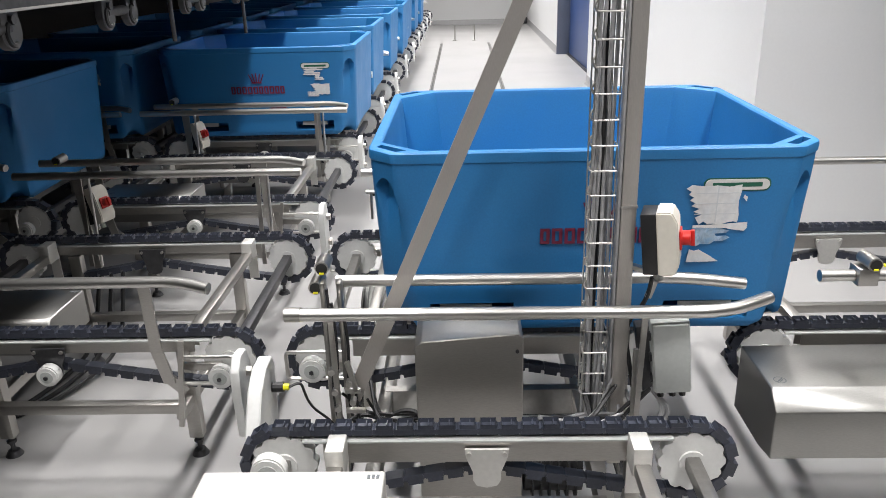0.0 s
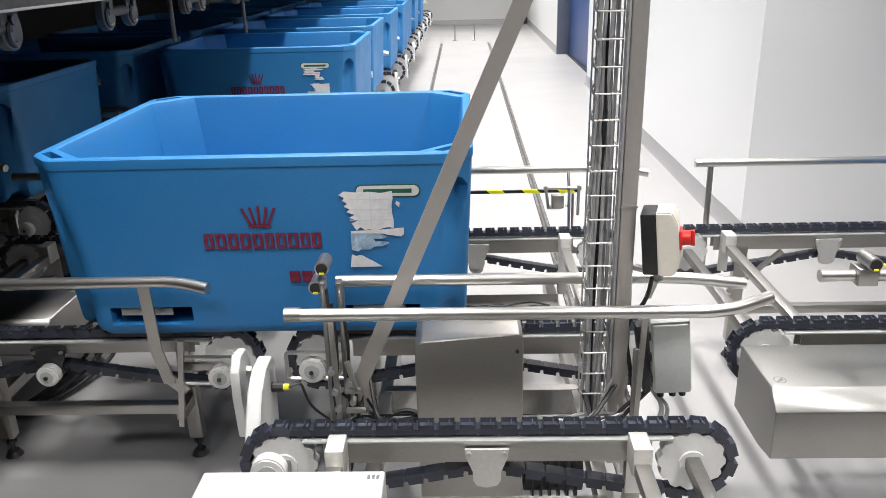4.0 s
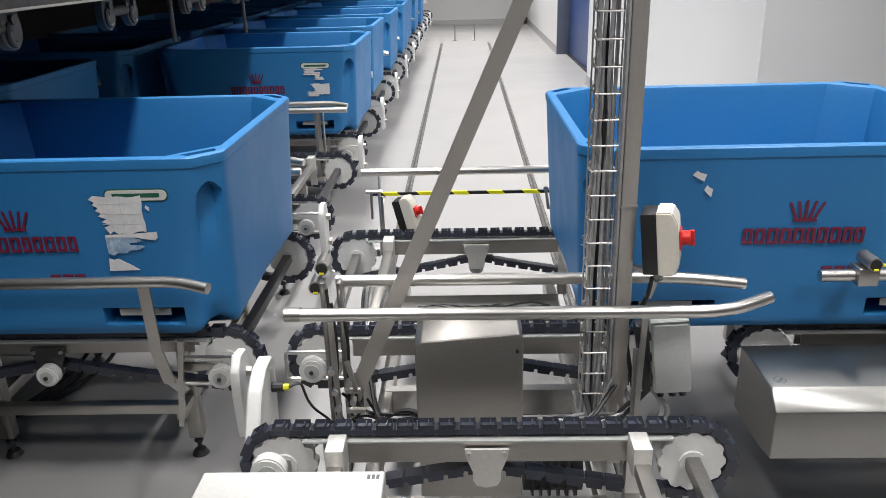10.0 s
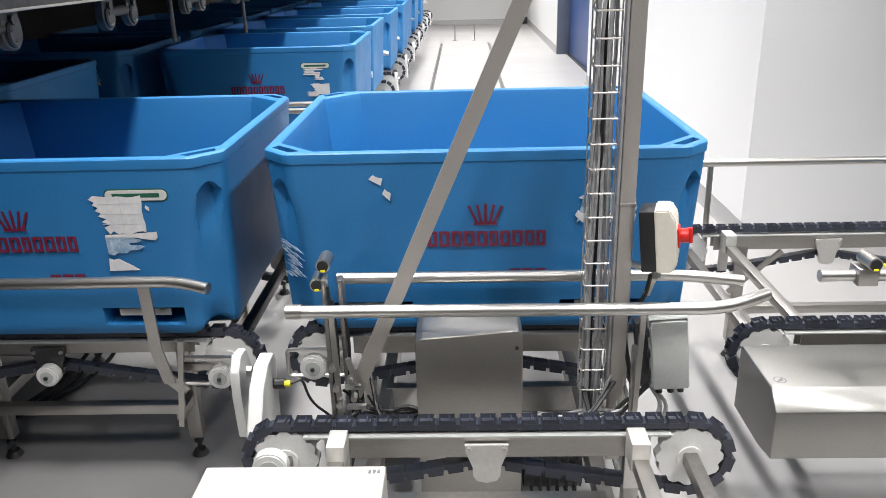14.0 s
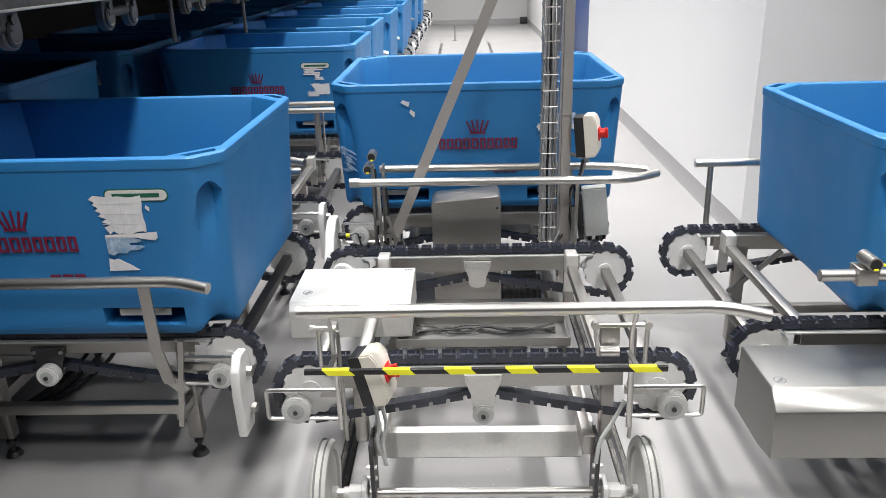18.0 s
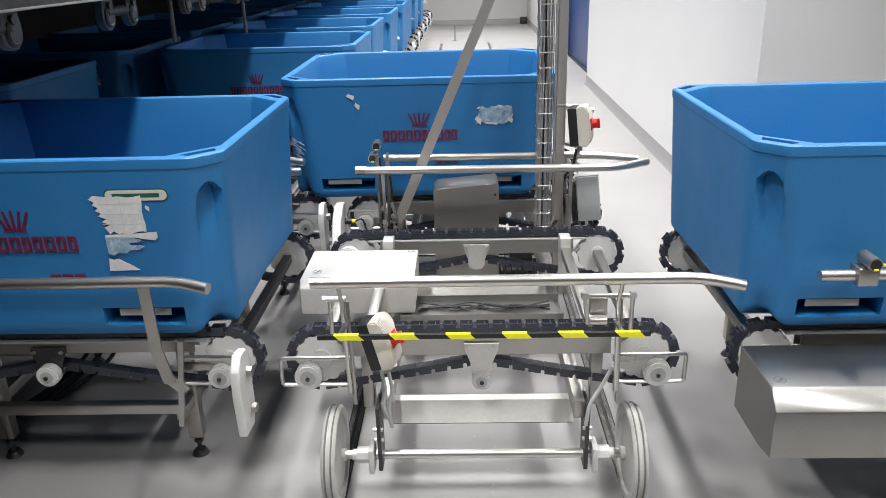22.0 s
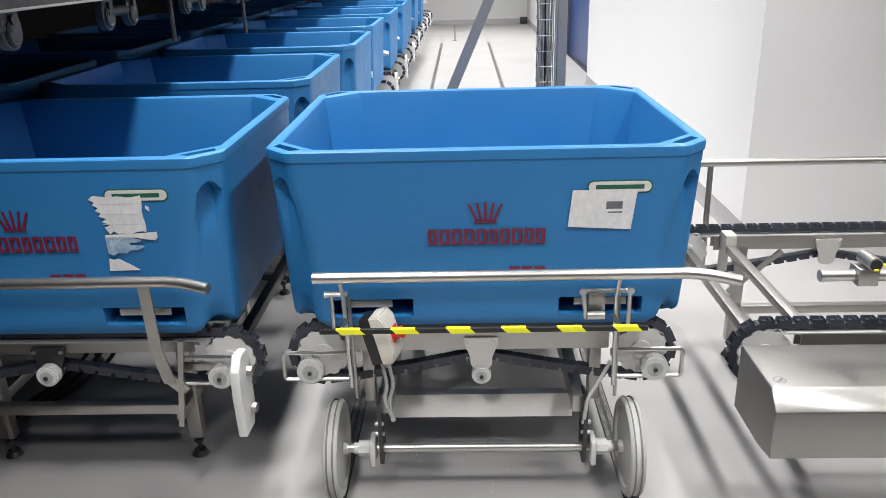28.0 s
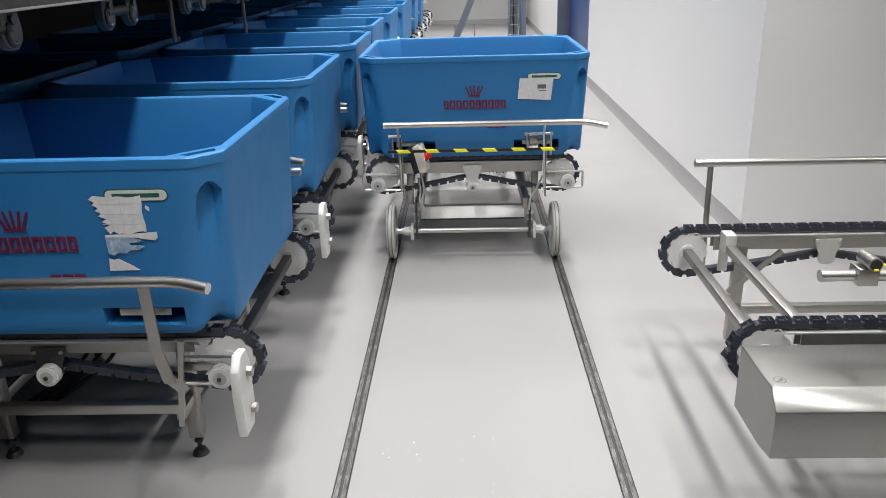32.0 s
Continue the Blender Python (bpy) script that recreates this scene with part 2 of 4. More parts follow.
    for lx, ly in LAMP_SPOTS:
        fix = thing("ceiling_light", pose(lx, ly, CEIL), "unseen white ceiling light with a frosted cover", "lamp", "ceiling lights")
        part("housing", box(fresh(), -0.10, 0.10, -0.26, 0.26, -0.07, 0, 0.01), WHITE, fix)
        part("diffuser", box(fresh(), -0.08, 0.08, -0.23, 0.23, -0.10, -0.07, 0.01), TUBE, fix)


# ---- tub ----
def tub_mesh():
    """A double-walled tub of 1.23 x 1.03 x 0.546 m with cut corners, slotted rim, hand recesses, fork pockets and sloped feet."""
    HW, HD, HT = 0.615, 0.515, 0.546
    bm = fresh()
    zs = [0.0, 0.012, 0.026, 0.034, 0.040, 0.086, 0.092, 0.105, 0.14, 0.18, 0.22, 0.26, 0.30, 0.33, 0.36, 0.39, 0.41, 0.425, 0.437, 0.445, 0.452, 0.458, 0.463, 0.468, 0.48, 0.50, 0.513, 0.517, 0.535, 0.5425, 0.546]
    xs = [0.0, 0.06, 0.12, 0.18, 0.220, 0.227, 0.29, 0.34, 0.40, 0.463, 0.470, 0.495]
    full = sorted({-x for x in xs} | set(xs))
    cuts = [0.08, 0.14, 0.2, 0.24, 0.28, 0.32, 0.4, 0.5, 0.6, 0.68, 0.72, 0.76, 0.8, 0.86, 0.92]
    CY = 0.075

    def cut_x(z):
        # the cut corners grow wider below the rim
        return float(np.interp(z, (0.0, 0.14, 0.26, 0.36, 0.46, 0.546), (0.092, 0.100, 0.101, 0.090, 0.076, 0.070)))

    def inset_long(u, z):
        d = 0.0
        if 0.223 < abs(u) < 0.467 and 0.037 < z < 0.089:
            d = 0.13
        d += 0.006 * max(0.0, 1 - abs(u) / 0.495) * max(0.0, 1 - z / 0.5)
        return d

    def inset_short(u, z):
        return 0.010 * max(0.0, 1 - abs(u) / 0.42) * max(0.0, 1 - z / 0.5)

    def grip(f, z):
        # an arched hand recess, and below it the bevelled foot of the corner
        foot = 0.022 * max(0.0, 1 - z / 0.11) * max(0.0, 1 - abs(f - 0.55) / 0.40)
        if z > 0.4655 or z < 0.26:
            return foot
        h = (z - 0.26) / 0.2055
        wide = 0.22 + 0.14 * h
        return foot + 0.042 * h ** 1.3 * max(0.0, min(1.0, (wide - abs(f - 0.5)) / 0.06))

    def lift(f, z):
        # the feet slope up at the corners, and the hand recess ends in an arch
        if z < 0.08:
            return z + 0.03 * (1 - z / 0.08) * min(1.0, 3 * min(f, 1 - f))
        near = max(0.0, 1 - abs(z - 0.4655) / (0.10 if z < 0.4655 else 0.045))
        return z - 0.030 * near * min(1.0, ((f - 0.5) / 0.34) ** 2) * min(1.0, (0.5 - abs(f - 0.5)) / 0.14)

    def ring_at(z):
        f = z / HT
        hw, hd = HW - 0.026 * (1 - f), HD - 0.03 * (1 - f)
        if z <= 0.0:
            hw, hd = hw - 0.012, hd - 0.012
        elif z < 0.02:
            hw, hd = hw - 0.003, hd - 0.003
        if z > 0.515:
            hw, hd = hw + 0.003, hd + 0.003
        if z >= 0.54:
            e = 0.0015 if z < 0.545 else 0.006
            hw, hd = hw - e, hd - e
        lx, ly = hw - cut_x(z), hd - CY
        sx, sy = lx - 0.014, ly - 0.012
        pts = [(u / 0.495 * sx, -hd + inset_long(u, z), z) for u in full]

        def corner(x0, y0, x1, y1, nx, ny):
            for c in cuts:
                g = grip(c if x0 * y0 < 0 else 1 - c, z)
                pts.append((x0 + (x1 - x0) * c - nx * g, y0 + (y1 - y0) * c - ny * g, lift(c, z)))
        a, b = 0.70, 0.71
        corner(lx, -hd, hw, -ly, a, -b)
        side = [k / 12 * 0.42 for k in range(-12, 13)]
        pts += [(hw - inset_short(u, z), u / 0.42 * sy, z) for u in side]
        corner(hw, ly, lx, hd, a, b)
        pts += [(u / 0.495 * sx, hd - inset_long(u, z), z) for u in reversed(full)]
        corner(-lx, hd, -hw, ly, -a, b)
        pts += [(-hw + inset_short(u, z), u / 0.42 * sy, z) for u in reversed(side)]
        corner(-hw, -ly, -lx, -hd, -a, -b)
        return [bm.verts.new(p) for p in pts]

    def inner_at(z, hw, hd, cx, cy):
        lx, ly = hw - cx, hd - cy
        pts = [(u / 0.495 * lx, -hd, z) for u in full]
        pts += [(lx + (hw - lx) * c, -hd + (hd - ly) * c, z) for c in cuts]
        pts += [(hw, k / 12 * ly, z) for k in range(-12, 13)]
        pts += [(hw + (lx - hw) * c, ly + (hd - ly) * c, z) for c in cuts]
        pts += [(u / 0.495 * lx, hd, z) for u in reversed(full)]
        pts += [(-lx + (lx - hw) * c, hd + (ly - hd) * c, z) for c in cuts]
        pts += [(-hw, -k / 12 * ly, z) for k in range(-12, 13)]
        pts += [(-hw + (hw - lx) * c, -ly + (ly - hd) * c, z) for c in cuts]
        return [bm.verts.new(p) for p in pts]

    rings = [ring_at(z) for z in zs]
    n = len(rings[0])
    nf, nc, ns = len(full), len(cuts), 25
    starts = (nf, nf + nc + ns, 2 * nf + 2 * nc + ns, 2 * nf + 3 * nc + 2 * ns)
    slot = {s + k for s in starts for k in range(1, nc - 2)}

    def join(a, b, gaps=()):
        for k in range(n):
            if k not in gaps:
                bm.faces.new((a[k], a[(k + 1) % n], b[(k + 1) % n], b[k]))
    for a, b in zip(rings, rings[1:]):
        join(a, b)
    bm.faces.new(rings[0][::-1])
    # the flat rim, with a deep slot in each corner
    rim_in = inner_at(0.546, 0.590, 0.490, 0.120, 0.118)

    def between(f):
        return [bm.verts.new(u.co.lerp(v.co, f)) for u, v in zip(rings[-1], rim_in)]
    slot_a, slot_b = between(0.24), between(0.68)
    join(rings[-1], slot_a)
    join(slot_a, slot_b, slot)
    join(slot_b, rim_in)
    for s in starts:
        run = range(s + 1, s + nc - 1)
        low_a = [bm.verts.new(slot_a[k].co - Vector((0, 0, 0.07))) for k in run]
        low_b = [bm.verts.new(slot_b[k].co - Vector((0, 0, 0.07))) for k in run]
        for i, k in enumerate(list(run)[:-1]):
            bm.faces.new((low_a[i], low_a[i + 1], low_b[i + 1], low_b[i]))
            bm.faces.new((slot_a[k], slot_a[k + 1], low_a[i + 1], low_a[i]))
            bm.faces.new((low_b[i], low_b[i + 1], slot_b[k + 1], slot_b[k]))
        bm.faces.new((slot_a[run[0]], low_a[0], low_b[0], slot_b[run[0]]))
        bm.faces.new((slot_b[run[-1]], low_b[-1], low_a[-1], slot_a[run[-1]]))
    prev = rim_in
    for z, hw, hd, cx, cy in ((0.542, 0.585, 0.485, 0.122, 0.119), (0.52, 0.579, 0.479, 0.122, 0.119), (0.30, 0.562, 0.462, 0.130, 0.11), (0.08, 0.545, 0.445, 0.13, 0.10), (0.06, 0.52, 0.42, 0.11, 0.09)):
        r = inner_at(z, hw, hd, cx, cy)
        join(prev, r)
        prev = r
    bm.faces.new(prev)
    return mesh_of("tub_body", bm, BLUE)


LETTER_W = (0.9, 1.0, 1.0, 1.0, 1.0, 0.85, 0.95, 1.0, 0.9, 0.9)


def tub(at, label, torn, badge_on=True, mark=0.0, rise=0.0):
    root = thing("fish_tub", at, label, "tub", "fish tubs")
    body = part("body", TUB_MESH, BLUE, root)
    lean = 3.2
    def on_front(name, bm, mat, x, z, parent=body, lift=0.002, lab=""):
        z += rise
        y = -(0.515 - 0.03 * (1 - z / 0.546)) - lift
        return part(name, bm, mat, parent, lab, pose(x, y, z, lean, 0, 0))
    # A pale strip paints the reflection along each fork pocket's top lip.
    for ex in (-1, 1):
        part("pocket_strip", box(fresh(), ex * 0.345 - 0.085, ex * 0.345 + 0.068, -0.478, -0.474, 0.063, 0.085), GREYBOX, body, "pale strip standing in for the reflection at the fork pocket's top")
    # red mark of five rays, and a row of hollow red blocks for the name
    for k in range(5):
        a = radians((k - 2) * 13)
        x0, x1 = (k - 2) * 0.012, (k - 2) * 0.012 + math.sin(a) * 0.05
        ray = fresh()
        prism(ray, [(x0 - 0.004, 0.0), (x0 + 0.004, 0.0), (x1 + 0.0035, 0.056 - abs(k - 2) * 0.003), (x1 - 0.0035, 0.056 - abs(k - 2) * 0.003)], "y", -0.0008, 0.0008)
        on_front("printed_ray", ray, REDPAINT, mark, 0.338)
    foot = fresh()
    prism(foot, [(-0.034, -0.006), (0.034, -0.006), (0.028, 0.002), (-0.028, 0.002)], "y", -0.0008, 0.0008)
    on_front("printed_bar", foot, REDPAINT, mark, 0.338)
    x = -0.163 + mark
    for w in LETTER_W:
        ww = w * 0.0290
        block = fresh()
        for e in (-1, 1):
            box(block, e * (ww / 2 - 0.0045) - 0.0045, e * (ww / 2 - 0.0045) + 0.0045, -0.0008, 0.0008, -0.023, 0.023)
            box(block, 0.009 - ww / 2, ww / 2 - 0.009, -0.0008, 0.0008, e * 0.019 - 0.004, e * 0.019 + 0.004)
        on_front("printed_bar", block, REDPAINT, x + ww / 2, 0.290)
        x += ww + 0.0062
    for k in range(3):
        on_front("printed_bar", box(fresh(), -0.015, 0.015, -0.0008, 0.0008, -0.017, 0.017), REDPAINT, 0.083 + mark + 0.036 * k, 0.178)
    # maker's badge and paper labels
    if badge_on:
        badge = fresh()
        pts = [(0.071 + 0.0150 * math.cos(a), 0.0150 * math.sin(a)) for a in [radians(-90 + 22.5 * i) for i in range(9)]] + [(-0.071 + 0.0150 * math.cos(a), 0.0150 * math.sin(a)) for a in [radians(90 + 22.5 * i) for i in range(9)]]
        prism(badge, pts, "y", -0.001, 0.001)
        b = on_front("badge", badge, WHITE, 0.370 + mark * 0.6, 0.432, lab="white oval maker's badge")
        rim = [(p[0] * 1.05, p[1] * 1.25) for p in pts]
        prism(fresh_rim := fresh(), rim, "y", 0.001, 0.0014)
        part("badge_edge", fresh_rim, GREEN, b)
        part("print", box(fresh(), -0.066, 0.066, -0.0016, -0.001, -0.006, 0.006), GREEN, b)
    for k, (x, z, w, h, kind) in enumerate(torn):
        rng = random.Random(k * 7 + len(torn) * 13 + int(w * 1000))
        bm = fresh()
        pts = []
        if kind == "torn":
            m = 9
            pts += [(-w * 0.2 + w * 0.7 * i / m, -h / 2 + rng.uniform(-0.05, 0.05) * h) for i in range(m)]
            pts += [(w / 2 + rng.uniform(-0.03, 0.01) * w, -h / 2 + h * i / 5) for i in range(5)]
            pts += [(w / 2 - w * i / m, h / 2 + rng.uniform(-0.05, 0.03) * h) for i in range(m)]
            pts += [(-w / 2 + (0.26 * i / 12 + (0.0 if i % 2 else 0.10) + rng.uniform(-0.03, 0.03)) * w, h / 2 - h * 0.93 * i / 12) for i in range(12)]
        elif kind == "pale":
            m = 12
            pts += [(-w / 2 + w * i / m, -h / 2 + rng.uniform(0, 0.2) * h) for i in range(m)]
            pts += [(w / 2, 0.0), (w / 2 - 0.05 * w, h / 2)]
            pts += [(w / 2 - 0.05 * w - w * 0.93 * i / m, h / 2 - rng.uniform(0, 0.15) * h) for i in range(m)]
        elif kind == "scrap":
            pts = [(-w / 2, 0.1 * h), (-0.1 * w, -0.2 * h), (0.35 * w, -h / 2), (w / 2, 0.15 * h), (0.05 * w, 0.3 * h), (-0.2 * w, h / 2)]
        elif kind == "flap":
            pts = [(-w / 2, -0.08 * h), (0.1 * w, -0.14 * h), (0.2 * w, -0.30 * h), (0.45 * w, -h / 2), (w / 2, -0.2 * h), (w / 2, h / 2), (0.1 * w, 0.32 * h), (-w / 2, 0.18 * h)]
        elif kind == "wisp":
            pts = [(-w / 2, h / 2), (-0.50 * w, -0.40 * h), (-0.34 * w, -h / 2), (-0.26 * w, -0.36 * h), (0.0, -0.38 * h), (0.10 * w, -0.22 * h), (0.34 * w, -0.20 * h), (w / 2, -0.02 * h), (0.40 * w, 0.08 * h), (0.14 * w, 0.06 * h), (0.10 * w, 0.20 * h), (0.40 * w, 0.24 * h), (0.46 * w, 0.36 * h), (0.2 * w, h / 2)]
        elif kind == "foot":
            pts = [(-w / 2, -h / 2), (w / 2, -0.46 * h), (0.36 * w, -0.26 * h), (0.22 * w, -0.04 * h), (0.02 * w, 0.22 * h), (-0.14 * w, 0.46 * h), (-0.3 * w, 0.36 * h), (-0.44 * w, h / 2)]
        elif kind == "shred":
            m = 5
            for i in range(m):
                z1, z0 = h / 2 - h * i / m, h / 2 - h * (i + 1.05) / m
                xa, xb = -w / 2 + w * rng.uniform(0.0, 0.10), w / 2 - w * rng.uniform(0.0, 0.45)
                prism(bm, [(xa, z0 + 0.3 * (z1 - z0)), (xb - 0.08 * w, z0), (xb, z1 - 0.2 * (z1 - z0)), (xa + 0.12 * w, z1)], "y", -0.0006, 0.0006)
        else:
            pts = [(-w / 2 - 0.01, -h / 2 + 0.004), (w / 2 - 0.012, -h / 2 - 0.006), (w / 2, h / 2), (-w / 2, h / 2)]
        if pts:
            prism(bm, pts, "y", -0.0006, 0.0006)
        lb = on_front("paper_label", bm, PALE if kind in ("pale", "wisp") else PAPER, x, z, lift=0.0035, lab="white paper label" if kind == "clean" else "torn white paper label")
        if kind == "torn" and h > 0.08:
            crease = fresh()
            for i in range(3):
                box(crease, -w * 0.3, w * 0.45, -0.0011, -0.0006, h * (0.30 - 0.28 * i) - 0.001, h * (0.30 - 0.28 * i) + 0.001)
            box(crease, w * 0.08, w * 0.10, -0.0011, -0.0006, -h * 0.48, h * 0.46)
            part("crease", crease, CREASE, lb)
        if kind == "clean":
            pr = fresh()
            box(pr, 0.005, 0.05, -0.001, -0.0006, 0.0, 0.022)
            box(pr, 0.010, 0.05, -0.001, -0.0006, -0.012, -0.008)
            part("print", pr, INK, lb)
    return root


# ---- conveyors ----
def loop_at(s, half, sag):
    """Place and turn of a chain link at the length s along its loop: top run, end turn, sagging return, end turn."""
    r = 0.088
    turn = math.pi * r
    top = 2 * half
    dip = AXIS_Z - r
    mid = dip + sag
    ret = 2 * math.hypot(half, sag)
    total = top + ret + 2 * turn
    s %= total
    if s < top:
        return -half + s, AXIS_Z + r, 0.0, total
    s -= top
    if s < turn:
        a = s / r
        return half + r * math.sin(a), AXIS_Z + r * math.cos(a), a, total
    s -= turn
    if s < ret:
        f = s / ret
        x = half - 2 * half * f
        t = 1 - abs(2 * f - 1)
        z = dip + sag * (0.75 * t + 0.25 * t * t)
        slope = math.atan2(sag, half) * (1 if f < 0.5 else -1)
        return x, z, math.pi + slope, total
    s -= ret
    a = s / r
    return -half - r * math.sin(a), AXIS_Z - r * math.cos(a), math.pi + a, total


def link_mesh():
    bm = fresh()
    box(bm, -0.0225, 0.0215, -0.0165, 0.0165, -0.006, 0.0095)
    top = bmesh.new()
    box(top, -0.0195, 0.0180, -0.016, 0.016, 0.0095, 0.021)
    cap = max(top.faces, key=lambda f: f.calc_center_median().z)
    bmesh.ops.inset_region(top, faces=[cap], thickness=0.005, depth=0.0)
    bmesh.ops.translate(top, verts=cap.verts[:], vec=(0.0, 0, -0.010))
    box(top, 0.0040, 0.0065, -0.0115, 0.0115, 0.0105, 0.0195)
    tmp = bpy.data.meshes.new("link_top")
    top.to_mesh(tmp)
    top.free()
    bm.from_mesh(tmp)
    bpy.data.meshes.remove(tmp)
    rod(bm, (0.0250, -0.0145, 0.002), (0.0250, 0.0145, 0.002), 0.0078, 8)
    return mesh_of("link", bm, CHAIN)


def sprocket_mesh():
    bm = fresh()
    pts = []
    for k in range(12):
        a = 2 * math.pi * k / 12
        for da, r in ((-0.16, 0.077), (-0.08, 0.081), (0.08, 0.081), (0.16, 0.077), (0.22, 0.073)):
            pts.append((r * math.cos(a + da), r * math.sin(a + da)))
    prism(bm, pts, "y", -0.014, 0.014)
    return mesh_of("sprocket", bm, WHITE)


def chain_run(parent, y, half, sag, singly):
    links = []
    total = loop_at(0, half, sag)[3]
    n = round(total / 0.05)
    if singly:
        for k in range(n):
            x, z, a, _ = loop_at(k * total / n, half, sag)
            links.append(part("chain_link", LINK, CHAIN, parent, "", Matrix.LocRotScale((x, y, z), Euler((0, a, 0)), None)))
    else:
        bm = fresh()
        for k in range(n):
            x, z, a, _ = loop_at(k * total / n, half, sag)
            box(bm, -0.0225, 0.0215, -0.0165, 0.0165, -0.006, 0.020)
            bmesh.ops.transform(bm, matrix=Matrix.LocRotScale((x, y, z), Euler((0, a, 0)), None), verts=bm.verts[-8:])
        part("chain", bm, CHAIN, parent, "black plastic conveyor chain")
    return links


def deck(root, y0, half, singly, cover=None, sag=0.085, shade_steel=None, low=0.487):
    """One conveyor bay about y0: two chains on sprockets, their beams, shafts and motor cover."""
    made = {"links": [], "sprockets": [], "half": half, "sag": sag}
    for side in (-1, 1):
        y = y0 + side * CHAIN_Y
        made["links"].append(chain_run(root, y, half, sag, singly))
        for e in (-1, 1):
            made["sprockets"].append(part("sprocket", SPROCKET, WHITE, root, "white plastic sprocket", pose(e * half, y, AXIS_Z)))
            hub = rod(fresh(), (e * half, y - 0.020, AXIS_Z), (e * half, y - 0.014, AXIS_Z), 0.031, 20)
            part("hub", hub, WHITE, root, "white round hub")
        beam = fresh()
        prism(beam, [(y - 0.024, low), (y - 0.024, 0.543), (y + 0.024, 0.543), (y + 0.024, low), (y + 0.020, low), (y + 0.020, 0.537), (y - 0.020, 0.537), (y - 0.020, low)], "x", -half + 0.10, half - 0.10)
        part("chain_beam", beam, STEEL, root)
        part("wear_strip", box(fresh(), -half + 0.05, half - 0.05, y - 0.027, y + 0.020, 0.543, 0.5475), GREYBOX, root, "thin pale wear strip")
        hang = fresh()
        prism(hang, [(-0.052, 0.530), (0.052, 0.530), (0.050, 0.510), (0.034, 0.468), (0.033, 0.443), (0.024, 0.428), (0.0, 0.422), (-0.024, 0.428), (-0.033, 0.443), (-0.034, 0.468), (-0.050, 0.510)], "y", y - 0.038, y - 0.030)
        hp = part("hanger_plate", hang, shade_steel or COVER, root)
        for bx in (-0.042, 0.042):
            part("bolt", rod(fresh(), (bx, y - 0.044, 0.519), (bx, y - 0.038, 0.519), 0.006, 8), PIPE, hp)
        part("return_roller", rod(fresh(), (0, y - 0.03, 0.446), (0, y + 0.03, 0.446), 0.018, 14), WHITE, root)
    for e in (-1, 1):
        part("drive_shaft", box(fresh(), e * half - 0.017, e * half + 0.017, y0 - CHAIN_Y, y0 + CHAIN_Y, AXIS_Z - 0.017, AXIS_Z + 0.017, 0.003), shade_steel or SHAFT, root)
        xb = e * (half - 0.140)
        part("cross_beam", box(fresh(), xb - 0.018, xb + 0.018, y0 - CHAIN_Y + 0.03, y0 + CHAIN_Y - 0.06, 0.505, 0.535, 0.003), STEEL, root)
        br = fresh()
        box(br, xb - 0.0215, xb + 0.0215, y0 + CHAIN_Y - 0.105, y0 + CHAIN_Y - 0.034, 0.500, 0.575, 0.003)
        box(br, xb - 0.019, xb + 0.019, y0 + CHAIN_Y - 0.034, y0 + CHAIN_Y - 0.028, 0.40, 0.52)
        part("bracket", br, COVER, root)
    if cover:
        x0, x1, ya, yb, za, zb = cover
        c = fresh()
        prism(c, [(y0 + ya, za), (y0 + ya, zb - 0.03), (y0 + ya + 0.022, zb), (y0 + yb, zb), (y0 + yb, za)], "x", x0, x1)
        bmesh.ops.bevel(c, geom=c.edges[:], offset=0.003, segments=1, affect="EDGES")
        mc = part("motor_cover", c, DRIVE if shade_steel else COVER, root, "matt steel motor cover")
        sign = ring_sign(0.017)
        part("symbol", sign, INK, mc, "small round black symbol", pose(x0 + 0.05, y0 + ya + 0.09, zb + 0.001))
        for k in range(3):
            part("printed_bar", box(fresh(), x1 - 0.038 + k * 0.010, x1 - 0.031 + k * 0.010, y0 + yb - 0.028, y0 + yb - 0.014, zb, zb + 0.0008), INK, mc)
    return made


def ring_sign(r):
    """A small flat ring with a bar across it."""
    bm = fresh()
    seg = 20
    for k in range(seg):
        a, b = 2 * math.pi * k / seg, 2 * math.pi * (k + 1) / seg
        bm.faces.new([bm.verts.new((q * math.cos(t), q * math.sin(t), 0)) for q, t in ((r, a), (r, b), (r * 0.84, b), (r * 0.84, a))])
    slab(bm, (-r * 0.5, -r * 0.5, 0), (r * 0.5, r * 0.5, 0), r * 0.22, 0.0006)
    slab(bm, (-r * 0.1, -r * 0.5, 0), (r * 0.5, r * 0.1, 0), r * 0.18, 0.0006)
    return bm


def end_frame(root, x0, x1, y, roller_x, zt=0.508, zb=0.418, roller_z=0.440, r=0.037):
    """A little rod frame with a white roller, before the end of a chain."""
    fr = fresh()
    hose(fr, bend([(x0, y, zt), (x1, y, zt), (x1, y, zb), (x0, y, zb)], 0.012, 3), 0.0065, 8)
    f = part("roller_frame", fr, PIPE, root)
    rail_box = box(fresh(), min(x0, roller_x), max(x0, roller_x), y + 0.02, y + 0.035, 0.45, 0.475, 0.002)
    part("guide_bar", rail_box, STEEL, root)
    end_roller(root, roller_x, y, roller_z, r)


